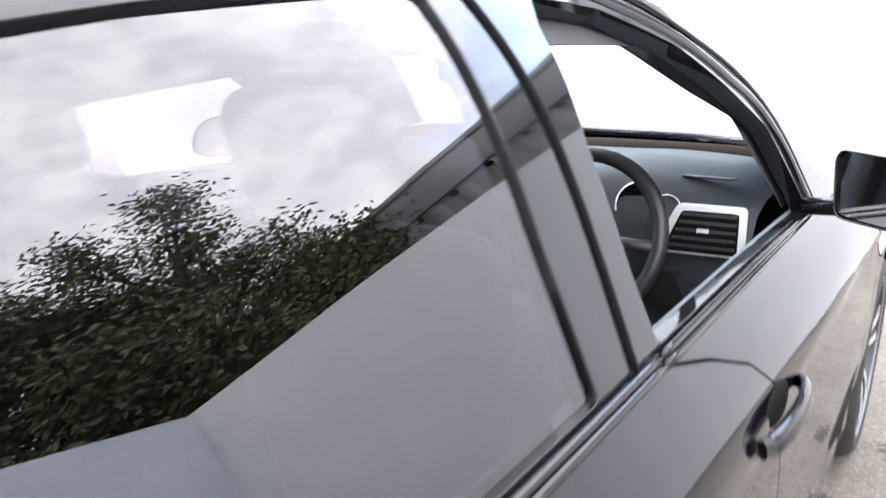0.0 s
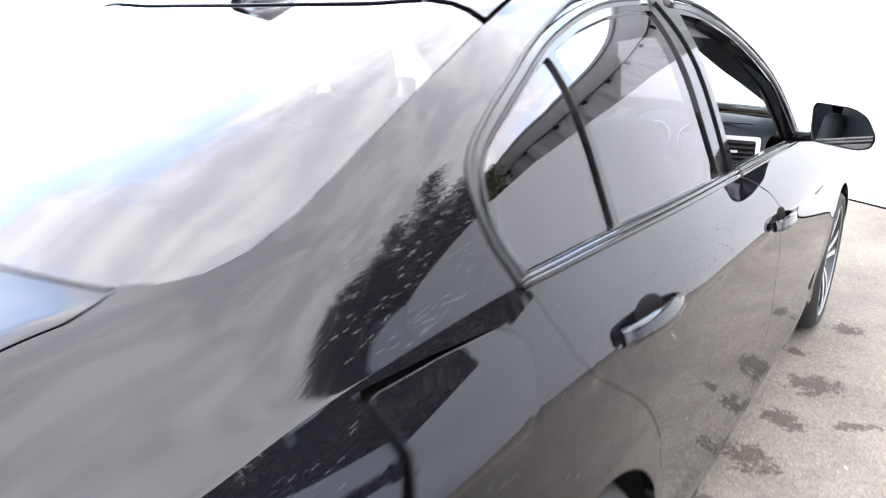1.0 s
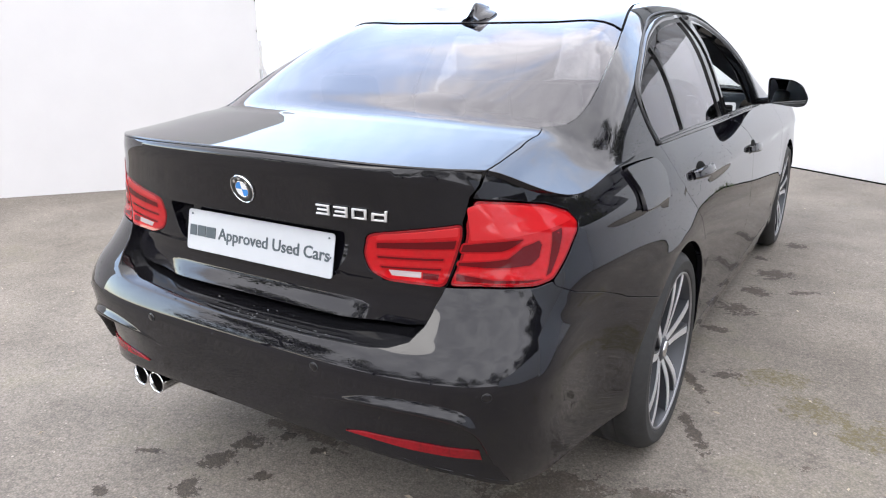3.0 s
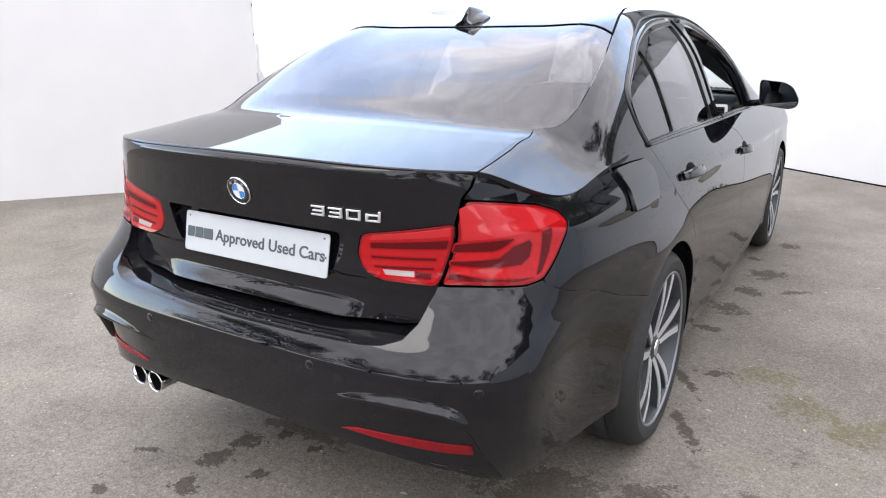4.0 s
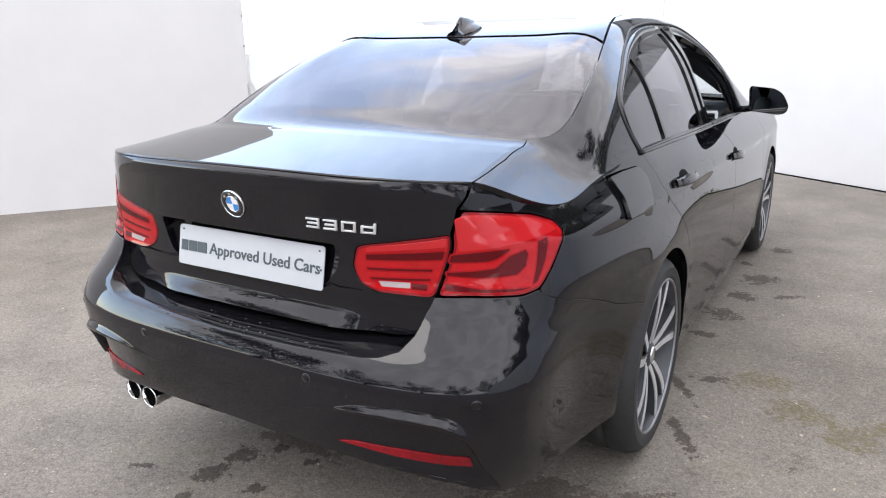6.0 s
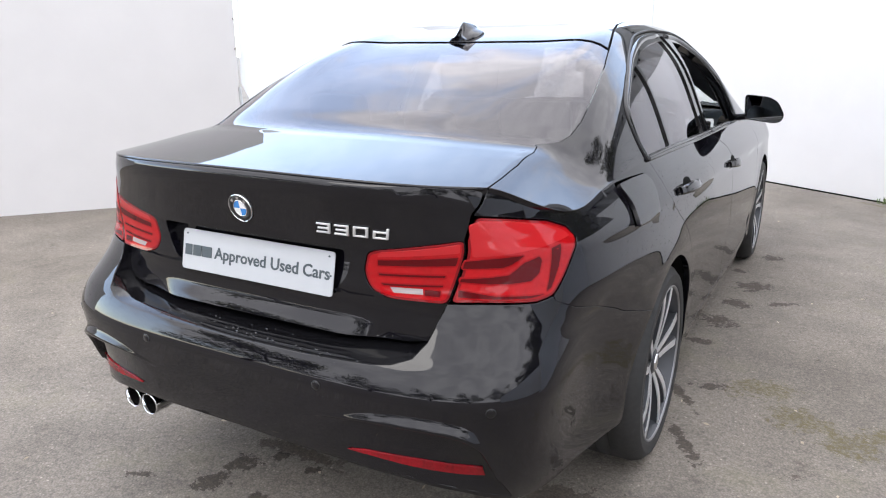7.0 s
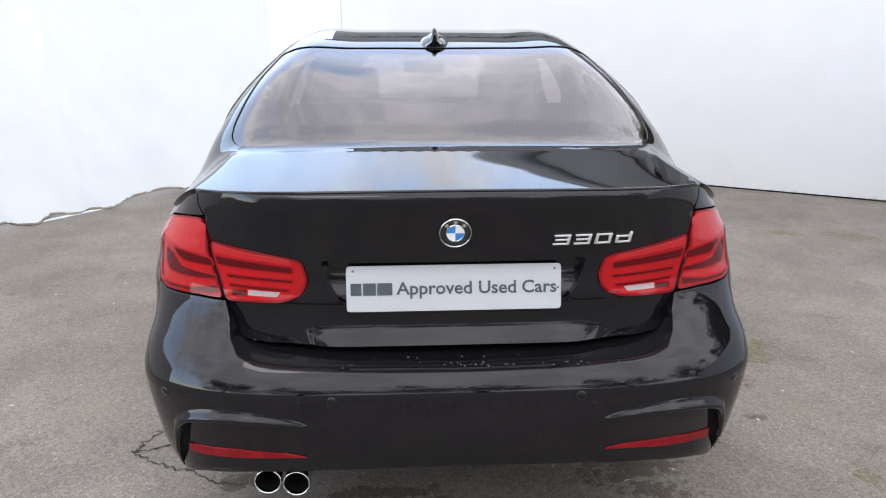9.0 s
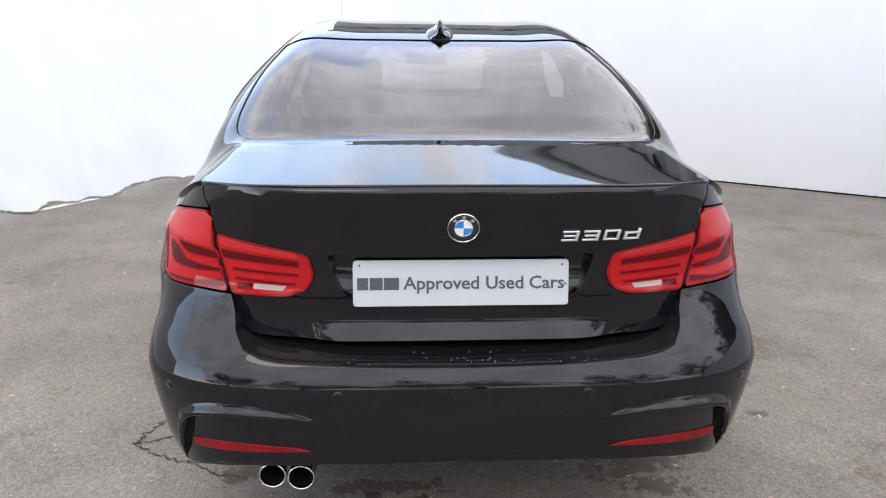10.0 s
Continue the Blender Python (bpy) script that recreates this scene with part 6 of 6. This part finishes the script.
def weeds():
    rng = random.Random(5)
    a, b = Vector((-3.2, 9.72, 0)), Vector((5.4, 4.0, 0))
    t = (b - a).normalized()
    n = Vector((-0.554, -0.833, 0))
    V, F = [], []
    spots = [(6.05, 34, 0.07), (6.4, 10, 0.04), (7.5, 10, 0.03), (8.2, 12, 0.03), (9.0, 14, 0.03)]
    for s, k, h in spots:
        for j in range(k):
            p = a + Vector((0, 0, GROUND)) + t * (s + rng.gauss(0, 0.10)) + n * abs(rng.gauss(0.03, 0.03))
            hh = h * rng.uniform(0.3, 1.1)
            d = Vector((rng.gauss(0, 0.4), rng.gauss(0, 0.4), 1)).normalized()
            side = d.cross(Vector((rng.uniform(-1, 1), rng.uniform(-1, 1), 0.1))).normalized() * rng.uniform(0.004, 0.010)
            o = len(V)
            V += [tuple(p - side * 0.5), tuple(p + side * 0.5), tuple(p + d * hh * 0.6 + side), tuple(p + d * hh), tuple(p + d * hh * 0.6 - side)]
            F.append((o, o + 1, o + 2, o + 3, o + 4))
    o = mesh_part("weeds", V, F, WEED, None, smooth=False)
    tagged(o, "low green weeds growing along the wall foot", "weeds", kind="stuff")


weeds()


def yard_bits():
    LINE = material("worn_white_paint", (0.55, 0.54, 0.51), 0.8, grain=0.3, grain_scale=30)
    a, b = Vector((-3.18, 4.33, GROUND + 0.003)), Vector((-2.86, 4.84, GROUND + 0.003))
    t = (b - a).normalized()
    n = Vector((-t.y, t.x, 0)) * 0.035
    bm = bmesh.new()
    bm.faces.new([bm.verts.new(p) for p in (a - n, b - n, b + n, a + n)])
    tagged(part("painted_line", bm, LINE, None), "short worn white line painted on the tarmac", "line", kind="structure")
    rng = random.Random(9)
    V, F = [], []
    for i in range(160):
        x, y = rng.uniform(-3.0, 3.2), rng.uniform(-0.6, 5.5)
        l, w = rng.uniform(0.006, 0.02), rng.uniform(0.002, 0.006)
        a = rng.uniform(0, 6.283)
        c, s = math.cos(a), math.sin(a)
        o = len(V)
        g = GROUND
        V += [(x - l * c, y - l * s, g + 0.002), (x + w * s, y - w * c, g + 0.006), (x + l * c, y + l * s, g + 0.003), (x - w * s, y + w * c, g + 0.002)]
        F.append((o, o + 1, o + 2, o + 3))
    LITTER = material("dry_leaf_bits", (0.42, 0.36, 0.27), 0.8, grain=0.3, grain_scale=8)
    tagged(mesh_part("litter", V, F, LITTER, None, smooth=False), "scattered dry leaf bits on the tarmac", "litter", kind="stuff")


yard_bits()


def cracks():
    """Fine open cracks in the tarmac."""
    rng = random.Random(17)
    CRACK = material("crack_dark", (0.035, 0.032, 0.028), 0.95)
    lines = (((-1.09, 0.71), (-1.07, 0.78), (-1.03, 0.87), (-0.98, 0.95)), ((-1.09, 0.71), (-1.02, 0.74), (-0.96, 0.76)), ((-1.09, 0.71), (-0.96, 0.62), (-0.86, 0.59), (-0.76, 0.52), (-0.64, 0.48)))
    V, F = [], []
    for line in lines:
        pts = []
        for (x0, y0), (x1, y1) in zip(line, line[1:]):
            for i in range(9):
                t = i / 9
                pts.append(Vector((x0 + (x1 - x0) * t + rng.gauss(0, 0.006), y0 + (y1 - y0) * t + rng.gauss(0, 0.006), GROUND + 0.0025)))
        for p, q in zip(pts, pts[1:]):
            d = (q - p).normalized()
            n = Vector((-d.y, d.x, 0)) * rng.uniform(0.0010, 0.0045)
            o = len(V)
            V += [tuple(p - n), tuple(q - n), tuple(q + n), tuple(p + n)]
            F.append((o, o + 1, o + 2, o + 3))
    tagged(mesh_part("crack", V, F, CRACK, None, smooth=False), "fine dark cracks in the worn tarmac", "crack", kind="structure")


cracks()


def droplets():
    """Rain beads left on the loading edge, the boot lid and the bumper."""
    rng = random.Random(3)
    WATER = material("water_bead", (0.02, 0.02, 0.022), 0.06, 0.0, 0.6)
    V, F = [], []

    def bead(p, n, r):
        p, n = Vector(p), Vector(n).normalized()
        x = n.cross(Vector((0.3, 0.5, 0.8))).normalized()
        y = n.cross(x)
        o = len(V)
        for k, (rr, h) in enumerate(((1.0, 0.0), (0.75, 0.4))):
            for j in range(6):
                a = 2 * math.pi * j / 6
                V.append(tuple(p + (x * math.cos(a) + y * math.sin(a)) * r * rr + n * r * h))
        V.append(tuple(p + n * r * 0.55))
        for j in range(6):
            F.append((o + j, o + (j + 1) % 6, o + 6 + (j + 1) % 6, o + 6 + j))
            F.append((o + 6 + j, o + 6 + (j + 1) % 6, o + 12))
    for i in range(110):
        u = rng.uniform(-0.46, 0.46)
        P = side_surface(np.array([[u, 0.6195]]))[0]
        bead((P[0], P[1] + rng.choice((0.005, 0.02, 0.06, 0.10)) + rng.uniform(0, 0.02), 0.628 + 0.0), (0, -0.2, 1), rng.uniform(0.0012, 0.0034))
    for i in range(60):
        uv = np.array([[rng.uniform(-0.46, 0.46), rng.uniform(0.652, 0.672)]])
        bead(lid_surface(uv)[0], surface_normals(lid_surface, uv)[0], rng.uniform(0.001, 0.0026))
    for i in range(220):
        uv = np.array([[rng.uniform(-0.8, 1.3), rng.uniform(0.46, 0.64)]])
        if 0.30 < abs(uv[0, 0]) < 0.7 and uv[0, 1] < 0.53:
            continue
        bead(side_surface(uv)[0], surface_normals(side_surface, uv)[0], rng.uniform(0.0006, 0.0017))
    for i in range(420):
        uv = np.array([[rng.uniform(1.15, 2.5), rng.triangular(0.66, 0.96, 0.92)]])
        bead(side_surface(uv)[0], surface_normals(side_surface, uv)[0], rng.uniform(0.0006, 0.0018))
    for i in range(260):
        uv = np.array([[rng.uniform(0.45, 0.86), rng.uniform(0.05, 0.42)]])
        n = surface_normals(upper_surface, uv)[0]
        bead(upper_surface(uv)[0], n * np.sign(n[2]), rng.uniform(0.0006, 0.0018))
    for i in range(200):
        uv = np.array([[rng.uniform(0.06, 1.15), rng.uniform(0.5, 2 * ARC - 0.5)]])
        n = surface_normals(upper_surface, uv)[0]
        bead(upper_surface(uv)[0], n * np.sign(n[2]), rng.uniform(0.0006, 0.0016))
    o = mesh_part("rainwater", V, F, WATER, car)
    o["kind"] = "stuff"


droplets()
